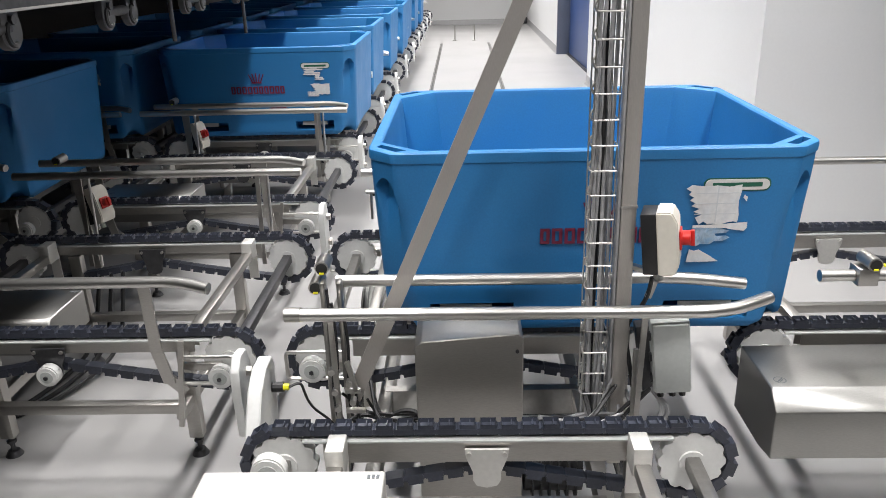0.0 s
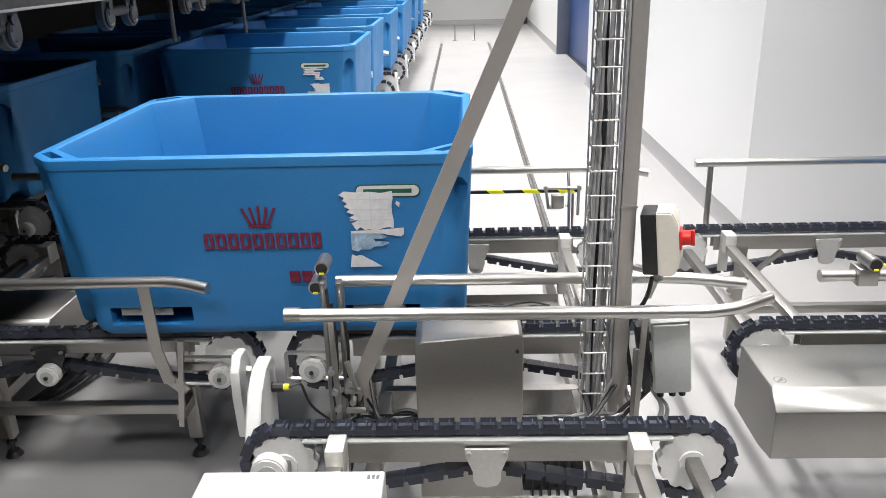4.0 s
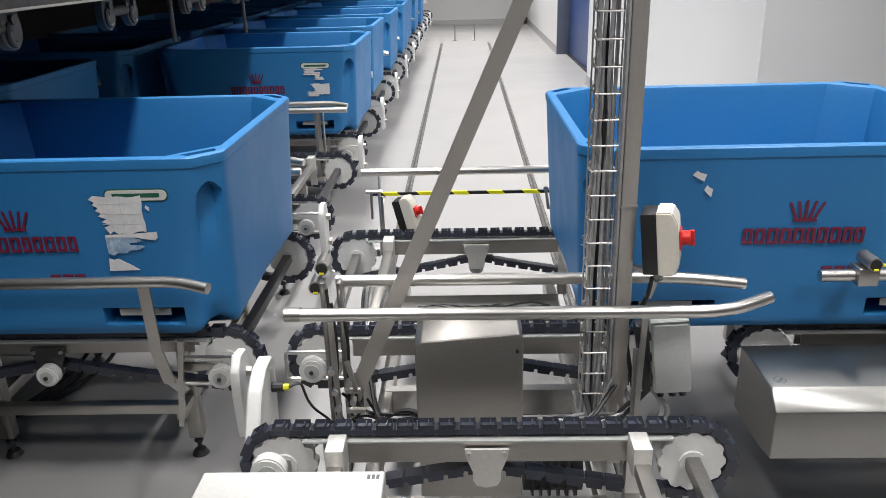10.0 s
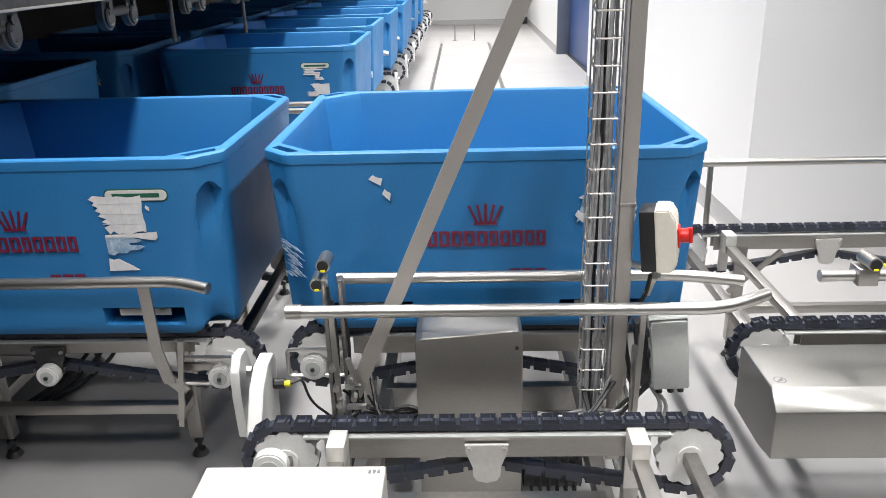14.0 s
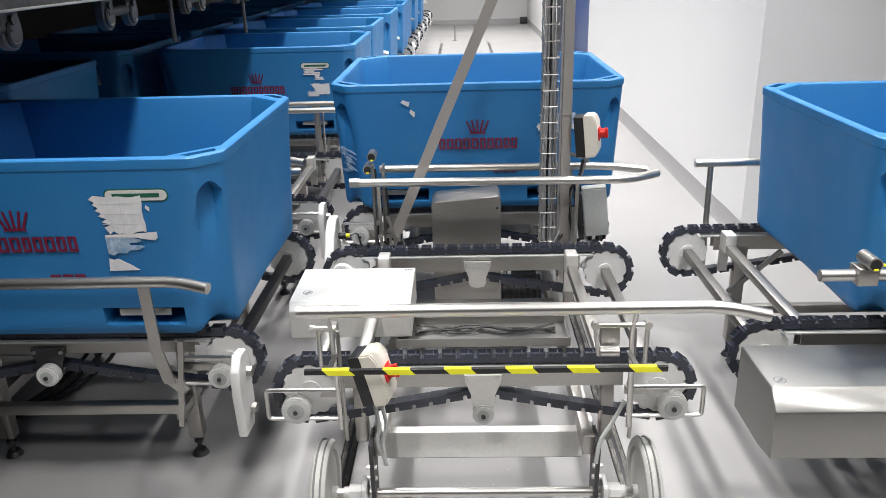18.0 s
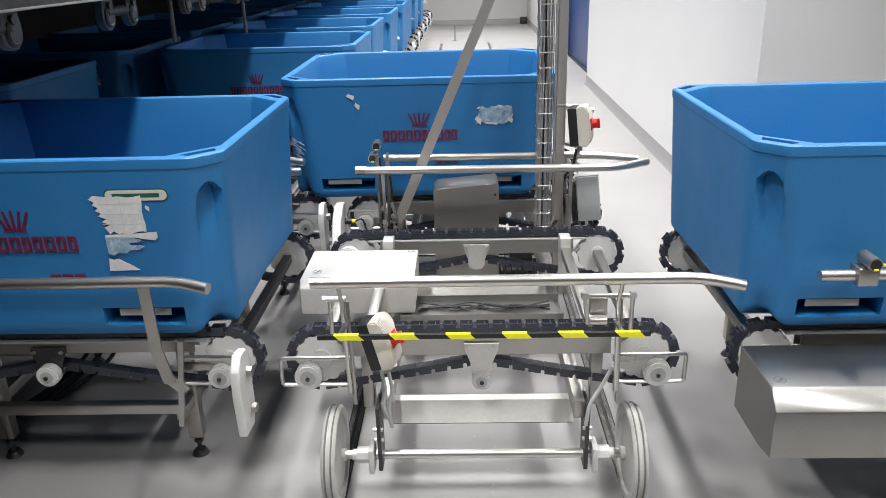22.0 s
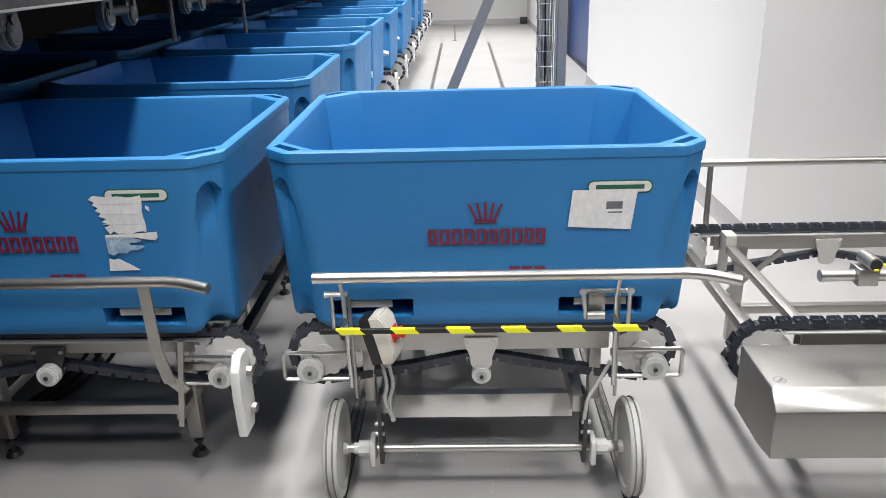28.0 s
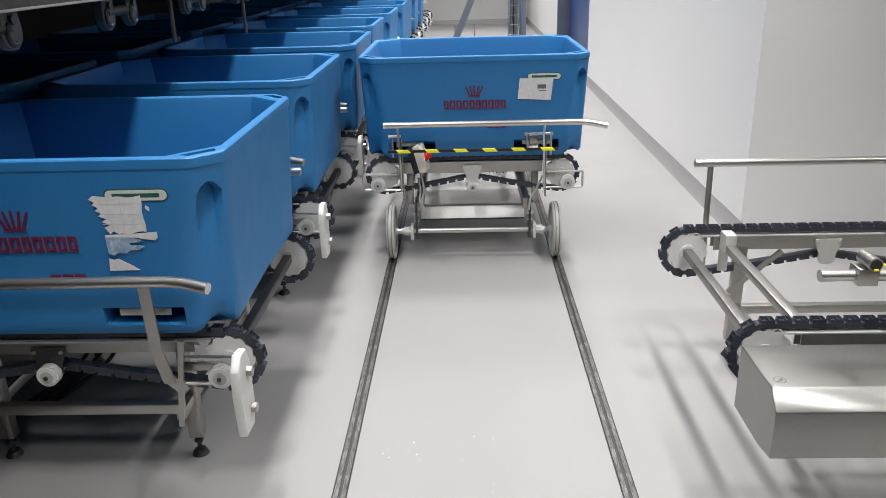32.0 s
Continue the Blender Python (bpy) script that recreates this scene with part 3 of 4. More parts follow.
def end_roller(root, x, y, z=0.452, r=0.034):
    rl = fresh()
    rod(rl, (x, y - 0.012, z), (x, y + 0.022, z), r, 28)
    bmesh.ops.bevel(rl, geom=[e for e in rl.edges if len(e.link_faces) == 2 and e.calc_face_angle() > 1], offset=0.004, segments=2, affect="EDGES")
    ro = part("guide_roller", rl, WHITE, root, "white plastic roller")
    cap = rod(fresh(), (x, y - 0.015, z), (x, y - 0.012, z), r * 0.58, 18)
    part("roller_cap", cap, GREYBOX, ro)
    part("bolt", rod(fresh(), (x, y - 0.022, z), (x, y - 0.018, z), 0.007, 6), DARK, ro)


def transfer_plate(root, x0, x1, y, out=1):
    """A white plastic plate that guides tubs over the gap between conveyor and car."""
    bm = fresh()
    prism(bm, [(y - 0.050, 0.365), (y - 0.058, 0.50), (y - 0.055, 0.575), (y - 0.02, 0.612), (y + 0.035, 0.605), (y + 0.055, 0.56), (y + 0.058, 0.43), (y + 0.03, 0.36)], "x", x0, x1)
    bmesh.ops.bevel(bm, geom=bm.edges[:], offset=0.004, segments=1, affect="EDGES")
    pl = part("transfer_plate", bm, WHITE, root, "white plastic guide plate")
    xo = x1 if out > 0 else x0
    for yy, zz in ((y + 0.02, 0.54), (y + 0.02, 0.42)):
        part("bolt", rod(fresh(), (xo, yy, zz), (xo + out * 0.016, yy, zz), 0.016, 6), STEEL, pl)


def switch_box(root, x, y, z, size=1.0, turn=0.0, lean=0.0):
    """A cream isolator box on a black base, its red knob to +x before turning."""
    m = pose(x, y, z, 0, lean, turn)
    k = size
    base = box(fresh(), -0.045 * k, -0.005 * k, -0.045 * k, 0.045 * k, -0.085 * k, 0.085 * k, 0.004)
    b = part("switch_base", base, BLACK, root, "black switch base", m)
    lid = fresh()
    prism(lid, [(-0.005 * k, -0.088 * k), (0.035 * k, -0.088 * k), (0.05 * k, -0.06 * k), (0.05 * k, 0.06 * k), (0.035 * k, 0.088 * k), (-0.005 * k, 0.088 * k)], "y", -0.047 * k, 0.047 * k)
    bmesh.ops.bevel(lid, geom=lid.edges[:], offset=0.004 * k, segments=2, affect="EDGES")
    part("switch_lid", lid, CREAM, b, "cream plastic switch lid")
    part("red_plate", box(fresh(), 0.05 * k, 0.056 * k, -0.026 * k, 0.026 * k, -0.022 * k, 0.030 * k, 0.002), RED, b)
    kn = rod(fresh(), (0.055 * k, 0, 0.005 * k), (0.078 * k, 0, 0.005 * k), 0.02 * k, 18)
    box(kn, 0.076 * k, 0.088 * k, -0.007 * k, 0.007 * k, -0.016 * k, 0.026 * k, 0.002)
    part("red_knob", kn, RED, b, "red rotary switch knob")
    part("gland", rod(fresh(), (-0.01 * k, 0, -0.088 * k), (-0.01 * k, 0, -0.115 * k), 0.013 * k, 10), GREYBOX, b)


def sensor(root, x, y, z, way=-1):
    """A small barrel sensor, its dark lens and yellow light towards the near side."""
    barrel = rod(fresh(), (x, y - 0.03, z), (x, y + 0.04, z), 0.019, 16)
    b = part("sensor", barrel, STEEL, root, "metal barrel sensor")
    part("lens", rod(fresh(), (x, y - 0.033, z), (x, y - 0.03, z), 0.015, 14), BLACK, b)
    part("lamp_ring", box(fresh(), x - 0.006, x + 0.006, y - 0.036, y - 0.033, z - 0.014, z - 0.009), YELLOW, b)


def stand(root, half, y0, e):
    for ex in (-1, 1):
        for ey in (-1, 1):
            x, y = ex * (half - 0.215), y0 + ey * (0.25 if ey < 0 else 0.42)
            leg = part("leg", box(fresh(), x - 0.024, x + 0.024, y - 0.02, y + 0.02, 0.075, 0.50, 0.003), STEEL, root)
            foot = fresh()
            rod(foot, (x, y, 0.0), (x, y, 0.018), 0.030, 16, 0.02)
            rod(foot, (x, y, 0.018), (x, y, 0.08), 0.008, 8)
            rod(foot, (x, y, 0.05), (x, y, 0.06), 0.016, 6)
            part("foot", foot, DARK, leg, "black levelling foot")
    part("stretcher", box(fresh(), -half + 0.2, half - 0.19, y0 - 0.40, y0 - 0.365, 0.255, 0.29, 0.003), STEEL, root)
    part("stretcher", box(fresh(), -half + 0.2, half - 0.2, y0 + 0.40, y0 + 0.435, 0.20, 0.235, 0.003), STEEL, root)
    for ex in (-1, 1):
        x = ex * (half - 0.215)
        part("stretcher", box(fresh(), x - 0.015, x + 0.015, y0 - 0.365, y0 + 0.40, 0.21, 0.25, 0.003), STEEL, root)


def lane_module(x, y, singly, label, e=1, first=True, estop=False):
    """A chain conveyor of one tub's length; its aisle end lies towards e."""
    half = 0.55
    root = thing("chain_conveyor", pose(x, y, 0), label, "conveyor", "chain conveyors")
    # Lane shafts and hangers coloured dark, standing in for shade under the tubs.
    made = deck(root, 0.0, half, singly, cover=(-0.55, -0.08, -0.30, -0.04, 0.42, 0.545) if e > 0 else None, shade_steel=DARK if e > 0 else None, low=0.508 if e > 0 else 0.487)
    stand(root, half, 0.0, e)
    z = 0.797 if e > 0 else 0.787
    if e > 0:
        part("handrail", hose(fresh(), bend([(-0.62, -0.58, z), (0.48, -0.58, z), (0.575, -0.605, z - 0.012)], 0.06), 0.0165, 14), PIPE, root)
        part("handrail", hose(fresh(), bend([(-0.62, 0.58, z), (0.60, 0.58, z)], 0.06), 0.0165, 14), PIPE, root)
        for px in (0.335, -0.42):
            bar = fresh()
            slab(bar, (px + 0.048, -0.575, z - 0.01), (px + 0.040, -0.545, 0.56), 0.034, 0.007, (0, 1, 0))
            slab(bar, (px + 0.040, -0.545, 0.565), (px + 0.044, -0.500, 0.43), 0.036, 0.007, (0, 1, 0))
            slab(bar, (px + 0.044, -0.500, 0.445), (px + 0.085, -0.490, 0.395), 0.036, 0.007, (0, 1, 0))
            part("post", bar, STEEL, root)
            part("post", slab(fresh(), (px + 0.08, 0.575, z - 0.01), (px + 0.08, 0.545, 0.40), 0.018, 0.007, (0, 1, 0)), STEEL, root)
            part("post", hose(fresh(), [(px + 0.125, 0.565, z - 0.01), (px + 0.125, 0.545, 0.40)], 0.006, 8), PIPE, root)
        if first:
            part("upright", slab(fresh(), (0.430, -0.497, 0.570), (0.392, -0.497, 0.275), 0.016, 0.010, (0, 1, 0)), STEEL, root)
            end_frame(root, 0.41, 0.62, -0.484, 0.531)
            end_roller(root, 0.0, -0.484, 0.451)
            transfer_plate(root, 0.635, 0.660, -0.645)
        else:
            end_roller(root, 0.531, -0.484)
            end_roller(root, -0.531, -0.484)
        if estop:
            part("post", slab(fresh(), (-0.37, 0.66, 0.30), (-0.37, 0.60, 0.80), 0.03, 0.01, (0, 1, 0)), STEEL, root)
            switch_box(root, -0.325, 0.655, 0.645, 0.9, -18, -14)
            sensor(root, -0.42, 0.60, 0.862)
    else:
        part("handrail", hose(fresh(), [(-0.49, -0.58, z), (0.62, -0.58, z)], 0.0165, 14), PIPE, root)
        part("handrail", hose(fresh(), [(-0.50, 0.58, z + 0.013), (0.62, 0.58, z + 0.013)], 0.0165, 14), PIPE, root)
        for px in (-0.435, 0.40):
            part("post", hose(fresh(), [(px, 0.58, z), (px, 0.565, 0.36)], 0.012, 10), STEEL, root)
            if px > 0:
                part("post", slab(fresh(), (px, -0.575, z - 0.01), (px, -0.50, 0.40), 0.03, 0.007, (0, 1, 0)), STEEL, root)
            part("brace", slab(fresh(), (px + 0.06, 0.40, 0.30), (px + 0.26, 0.40, 0.48), 0.02, 0.012, (0, 1, 0)), STEEL, root)
        c = fresh()
        prism(c, [(-0.50, 0.33), (-0.50, 0.535), (-0.735, 0.535), (-0.785, 0.487), (-0.785, 0.345), (-0.70, 0.33)], "x", -0.645 if first else -0.55, 0.30)
        bmesh.ops.bevel(c, geom=c.edges[:], offset=0.003, segments=1, affect="EDGES")
        mc = part("drive_cover", c, DRIVE, root, "folded steel drive cover")
        if first:
            part("symbol", ring_sign(0.017), INK, mc, "small round black symbol", pose(-0.61, -0.70, 0.5365))
            clamp = box(fresh(), -0.40, -0.345, -0.61, -0.55, 0.765, 0.815, 0.004)
            part("sensor_clamp", clamp, STEEL, root)
            sensor(root, -0.372, -0.60, 0.835)
            part("cable", hose(fresh(), bend([(-0.372, -0.56, 0.835), (-0.33, -0.50, 0.80), (-0.20, -0.52, 0.76), (0.1, -0.55, 0.74)], 0.05), 0.005, 6), YELLOW, root)
    return root, made


# ---- rail car ----
def wheel_mesh():
    bm = fresh()
    half = [(0.02, 0.020), (0.078, 0.018), (0.120, 0.013), (0.126, 0.021), (0.147, 0.022), (0.154, 0.017), (0.156, 0.013), (0.152, 0.008)]
    prof = half + [(r, -x) for r, x in reversed(half)]
    seg = 40
    rings = [[bm.verts.new((x, r * math.cos(2 * math.pi * k / seg), r * math.sin(2 * math.pi * k / seg))) for r, x in prof] for k in range(seg)]
    for a, b in zip(rings, rings[1:] + rings[:1]):
        for i in range(len(prof) - 1):
            bm.faces.new((a[i], b[i], b[i + 1], a[i + 1]))
    bm.faces.new([r[0] for r in rings])
    bm.faces.new([r[-1] for r in rings][::-1])
    return mesh_of("wheel", bm, RUBBER)


def groove_mesh():
    bm = fresh()
    n = 48
    hose(bm, [(0, 0.1547 * math.cos(2 * math.pi * k / n), 0.1547 * math.sin(2 * math.pi * k / n)) for k in range(n + 1)], 0.0028, 6)
    return mesh_of("groove", bm, TREAD)


def rail_car():
    root = thing("rail_car", pose(CAR_X, CAR_Y, 0), "stainless steel two-bay transfer car with chain decks on rail wheels", "transfer car")
    made = {"bays": [], "wheels": []}
    for by in (-PITCH / 2, PITCH / 2):
        made["bays"].append(deck(root, by, 0.49, True, cover=(-0.635, -0.228, -0.03, 0.275, 0.43, 0.557) if by < 0 else None))
    end_roller(root, -0.512, -PITCH / 2 + CHAIN_Y - 0.075, 0.500, 0.042)
    # side beams, uprights and cross plates
    for e in (-1, 1):
        part("side_beam", box(fresh(), e * 0.30 - 0.02, e * 0.30 + 0.02, -1.18, 1.18, 0.285, 0.345, 0.003), STEEL, root)
        for y in (-1.11, -0.27, 0.27, 1.11):
            part("upright", box(fresh(), e * 0.352 - 0.018, e * 0.352 + 0.018, y - 0.02, y + 0.02, 0.30, 0.49, 0.003), STEEL, root)
    for y in (-1.012, -0.27, 0.27, 1.012):
        cp = fresh()
        low = 0.190 if abs(y) > 1 else 0.285
        prism(cp, [(y - 0.044, low), (y - 0.004, low + 0.062), (y + 0.03, low + 0.062), (y + 0.03, low + 0.058), (y - 0.002, low + 0.058), (y - 0.040, low - 0.001)], "x", -0.30, 0.30)
        part("cross_plate", cp, COVER if abs(y) > 1 else SHAFT, root)
        part("tie_rod", rod(fresh(), (-0.30, y - 0.02, low - 0.010), (0.30, y - 0.02, low - 0.010), 0.007, 8), DARK, root)
    for by in (-PITCH / 2, PITCH / 2):
        tray = fresh()
        prism(tray, [(by - 0.05, 0.43), (by - 0.05, 0.40), (by + 0.12, 0.40), (by + 0.12, 0.43), (by + 0.116, 0.43), (by + 0.116, 0.404), (by - 0.046, 0.404), (by - 0.046, 0.43)], "x", -0.28, 0.30)
        part("cable_tray", tray, DRIVE, root, "folded steel cable tray")
        rng = random.Random(int(by * 100) + 90)
        for k in range(4):
            pts = [(-0.22 + 0.06 * i, by + 0.05 + rng.uniform(-0.03, 0.03), 0.412 + rng.uniform(-0.006, 0.012)) for i in range(9)]
            part("cable", hose(fresh(), bend(pts, 0.03, 3), 0.0035, 6), BLACK, root)
    # wheels
    for y in (-1.182, 1.182):
        part("axle", rod(fresh(), (-0.44, y, AXLE_Z), (0.44, y, AXLE_Z), 0.0145, 14), PIPE, root)
        for e in (-1, 1):
            wheel = part("wheel", WHEEL, RUBBER, root, "white grooved rail wheel", pose(e * 0.462, y, AXLE_Z))
            made["wheels"].append(wheel)
            for gx in (-0.0095, 0.0095):
                part("tread_groove", GROOVE, TREAD, wheel, "grey tread groove", pose(gx, 0, 0))
            part("hub_cap", rod(fresh(), (e * 0.015, 0, 0), (e * -0.034, 0, 0), 0.020, 16), WHITE, wheel)
            b = fresh()
            box(b, e * 0.345 - 0.009, e * 0.345 + 0.009, y - 0.045, y + 0.03, AXLE_Z - 0.043, AXLE_Z + 0.043, 0.006)
            rod(b, (e * 0.354, y, AXLE_Z), (e * 0.392, y, AXLE_Z), 0.026, 8)
            rod(b, (e * 0.392, y, AXLE_Z), (e * 0.408, y, AXLE_Z), 0.018, 16)
            part("bearing", b, WHITE, root, "white bearing block")
            hp = fresh()
            prism(hp, [(y - 0.030, 0.12), (y - 0.035, 0.345), (y + 0.06, 0.345), (y + 0.05, 0.12)], "x", e * 0.318 - 0.006, e * 0.318 + 0.006)
            pl = part("wheel_plate", hp, DARK, root)
            for yy, zz in ((y - 0.022, 0.265), (y - 0.018, 0.225)):
                part("bolt", rod(fresh(), (e * 0.334, yy, zz), (e * 0.306, yy, zz), 0.007, 6), PIPE, pl)
    # end guards: rail, hazard bar, rollers, switch
    for e in (-1, 1):
        y = e * 1.2715
        part("handrail", hose(fresh(), bend([(-0.472, y, 0.787), (0.60, y, 0.787), (0.712, y - 0.01, 0.765)], 0.06), 0.0165, 14), PIPE, root)
        yb = y - e * 0.045
        for x in (-0.398, 0.386):
            part("post", hose(fresh(), [(x, y, 0.78), (x, yb, 0.70), (x + 0.006, yb, 0.41)], 0.0065, 8), PIPE, root)
            part("post", hose(fresh(), [(x + 0.012, yb + e * -0.02, 0.70), (x + 0.016, yb + e * -0.02, 0.36)], 0.0055, 8), STEEL, root)
        clip = rod(fresh(), (-0.445, yb, 0.717), (-0.385, yb, 0.717), 0.008, 10)
        rod(clip, (-0.452, yb, 0.717), (-0.440, yb, 0.717), 0.010, 10)
        part("clip", clip, PIPE, root)
        part("post", hose(fresh(), [(-0.432, yb, 0.72), (-0.432, yb, 0.60)], 0.006, 8), PIPE, root)
        hoop = fresh()
        hose(hoop, bend([(0.302, yb, 0.63), (0.290, yb, 0.717), (0.425, yb, 0.717), (0.424, yb, 0.60)], 0.01, 3), 0.0065, 8)
        for x in (0.290, 0.425):
            rod(hoop, (x, yb - 0.008, 0.717), (x, yb + 0.008, 0.717), 0.011, 10)
        part("sensor_hoop", hoop, PIPE, root)
        sb = box(fresh(), 0.31, 0.36, yb + e * -0.05, yb + e * -0.02, 0.645, 0.70, 0.003)
        part("sensor_box", sb, STEEL, root)
        part("sensor_tube", rod(fresh(), (0.305, yb, 0.640), (0.355, yb, 0.640), 0.013, 12), PIPE, root)
        hb = e * 1.362
        bar = part("hazard_bar", box(fresh(), -0.447, 0.447, hb - 0.006, hb + 0.006, 0.659, 0.673, 0.002), BLACK, root, "black and yellow striped bar")
        for k in range(6):
            st = fresh()
            x = -0.402 + k * 0.151
            prism(st, [(x, 0.6736), (x + 0.066, 0.6736), (x + 0.081, 0.6584), (x + 0.015, 0.6584)], "y", hb - 0.0066, hb + 0.0066)
            part("stripe", st, YELLOW, bar, "yellow warning stripe")
        for x in (-0.392, 0.380):
            part("bar_arm", slab(fresh(), (x, yb, 0.640), (x, hb, 0.657), 0.012, 0.006), STEEL, root)
        for ex in (-1, 1):
            end_frame(root, ex * 0.400, ex * 0.613, e * 1.150, ex * 0.531, 0.487, 0.395, 0.424, 0.042)
        end_roller(root, 0.0, e * 1.150, 0.406, 0.030)
        switch_box(root, -0.290, e * 1.2695, 0.603, 0.84, -14, -15)
        for k, x in enumerate((-0.30, -0.28, 0.385)):
            to = (-0.27, -0.275, 0.31)[k]
            pts = [(x, yb + e * -0.02, 0.48), (x + 0.012 * (1 if x < 0 else -3), yb + e * -0.02, 0.40), (to - 0.03 + 0.02 * k, yb + e * -0.01, 0.36), (to, yb, 0.29)]
            part("cable", hose(fresh(), bend(pts, 0.03, 4), 0.006, 8), GREYBOX, root)
    # the middle: two rails, cover, mast with brace, cable ladder and boxes
    part("handrail", hose(fresh(), bend([(-0.47, -0.1105, 0.795), (0.60, -0.1105, 0.790), (0.725, -0.035, 0.792)], 0.08), 0.0165, 14), PIPE, root)
    part("rail_collar", rod(fresh(), (-0.495, -0.1105, 0.796), (-0.455, -0.1105, 0.796), 0.0185, 14), STEEL, root)
    part("handrail", hose(fresh(), bend([(-0.40, 0.1105, 0.792), (0.54, 0.1105, 0.789), (0.715, 0.1105, 0.767)], 0.10), 0.0165, 14), PIPE, root)
    for x, y in ((-0.385, -0.10), (-0.385, 0.10), (0.40, -0.10), (0.40, 0.10)):
        part("post", slab(fresh(), (x, y, 0.785), (x, y * 0.6, 0.30), 0.014, 0.008, (0, 1, 0)), STEEL, root)
    for x in (-0.415, -0.372):
        part("post", box(fresh(), x - 0.006, x + 0.006, -0.02, 0.02, 0.30, 0.84, 0.002), SHAFT, root)
    for k, (x, z) in enumerate(((-0.395, 0.62), (-0.39, 0.56), (-0.385, 0.51), (-0.352, 0.585), (-0.345, 0.53))):
        part("bolt", rod(fresh(), (x, -0.095, z), (x, -0.07, z), 0.009, 6), PIPE, root)
    for k, x in enumerate((-0.402, -0.392, -0.362)):
        part("cable", hose(fresh(), bend([(x, -0.03, 0.83 - 0.04 * k), (x + 0.008, -0.035, 0.66), (x - 0.006, -0.035, 0.50), (x + 0.02, -0.03, 0.36)], 0.08), 0.0045, 6), BLACK, root)
    sensor(root, -0.420, 0.05, 0.865)
    sensor(root, -0.438, 0.04, 0.815)
    part("lug", slab(fresh(), (-0.355, -0.08, 0.645), (-0.335, -0.08, 0.56), 0.012, 0.012), PIPE, root)
    part("lug", slab(fresh(), (-0.365, -0.08, 0.56), (-0.325, -0.08, 0.56), 0.012, 0.012), PIPE, root)
    part("lug", slab(fresh(), (-0.365, -0.08, 0.50), (-0.315, -0.08, 0.50), 0.012, 0.012), PIPE, root)
    cover = fresh()
    front = [(-0.175, 0.20), (0.101, 0.20), (0.101, 0.708), (0.090, 0.724), (-0.160, 0.703), (-0.178, 0.690)]
    prism(cover, front, "y", -0.088, 0.075)
    bmesh.ops.bevel(cover, geom=cover.edges[:], offset=0.003, segments=1, affect="EDGES")
    mc = part("gear_cover", cover, STEEL, root, "brushed steel gear cover")
    part("bolt", rod(fresh(), (0.085, -0.092, 0.675), (0.085, -0.088, 0.675), 0.005, 8), DARK, mc)
    motor = rod(fresh(), (0.11, 0.0, 0.27), (0.27, 0.0, 0.27), 0.075, 24)
    box(motor, 0.15, 0.25, -0.05, 0.05, 0.33, 0.375, 0.004)
    dm = part("drive_motor", motor, BLACK, root, "black travel motor")
    for k in range(6):
        part("cooling_fin", box(fresh(), 0.13 + 0.024 * k, 0.134 + 0.024 * k, -0.083, 0.083, 0.19, 0.345), BLACK, dm)
    mast = fresh()
    box(mast, 0.342, 0.380, -0.02, 0.02, 0.28, 2.5, 0.003)
    m = part("mast", mast, MAST, root, "square steel mast")
    part("joint", box(fresh(), 0.340, 0.382, -0.022, 0.022, 1.030, 1.036), PIPE, m)
    part("mast_side", box(fresh(), 0.334, 0.341, -0.016, 0.02, 0.5, 2.5, 0.002), CABLE, m)
    part("brace", slab(fresh(), (-0.358, -0.005, 0.49), (0.336, -0.005, 2.07), 0.042, 0.012, (0, 1, 0)), MAST, root, "slanting flat steel brace")
    tray = fresh()
    xa, xb_, ya, yb_ = 0.266, 0.326, -0.005, 0.05
    for x, y in ((xa, ya), (xb_, ya), (xa, yb_), (xb_, yb_), ((xa + xb_) / 2, yb_)):
        hose(tray, [(x, y, 0.49), (x, y, 2.5)], 0.0022, 6)
    for k in range(33):
        z = 0.50 + k * 0.0622
        hose(tray, [(xa, ya - 0.004, z), (xb_, ya - 0.004, z), (xb_, yb_, z), (xa, yb_, z), (xa, ya - 0.004, z)], 0.0024, 6)
        hose(tray, bend([(xa - 0.001, ya, z), (xa - 0.010, ya - 0.004, z + 0.012), (xa - 0.001, ya, z + 0.026)], 0.01, 2), 0.003, 5)
    part("cable_ladder", tray, PIPE, root, "wire mesh cable ladder")
    rng = random.Random(5)
    for k in range(7):
        cx = xa + 0.006 + k * 0.0078
        pts = [(cx + rng.uniform(-0.004, 0.004), 0.012 + rng.uniform(-0.01, 0.022), 0.42 + 0.2 * i) for i in range(11)]
        part("cable", hose(fresh(), pts, 0.005, 7), BLACK if k == 3 else CABLE, root)
    switch_box(root, 0.440, -0.03, 0.950, 0.93, -18, -6)
    part("switch_tail", slab(fresh(), (0.442, -0.03, 0.862), (0.422, -0.02, 0.79), 0.016, 0.010, (0, 1, 0)), STEEL, root)
    part("switch_arm", slab(fresh(), (0.375, 0.0, 0.87), (0.43, -0.02, 0.86), 0.02, 0.012), STEEL, root)
    part("cable", hose(fresh(), bend([(0.428, -0.03, 0.85), (0.42, -0.02, 0.78), (0.37, 0.0, 0.70), (0.40, -0.03, 0.52)], 0.06), 0.006, 8), BLACK, root)
    ctl = part("control_box", box(fresh(), 0.0, 0.096, -0.052, 0.0, -0.200, 0.0, 0.004), GREYBOX, root, "light grey control box", pose(0.424, -0.03, 0.745, 0, -6, -6))
    part("box_lid", box(fresh(), 0.003, 0.093, -0.064, -0.053, -0.197, -0.003, 0.005), GREYBOX, ctl)
    for z in (-0.16, -0.10, -0.04):
        part("hinge", box(fresh(), -0.006, 0.0, -0.050, -0.030, z - 0.010, z + 0.010, 0.002), DARK, ctl)
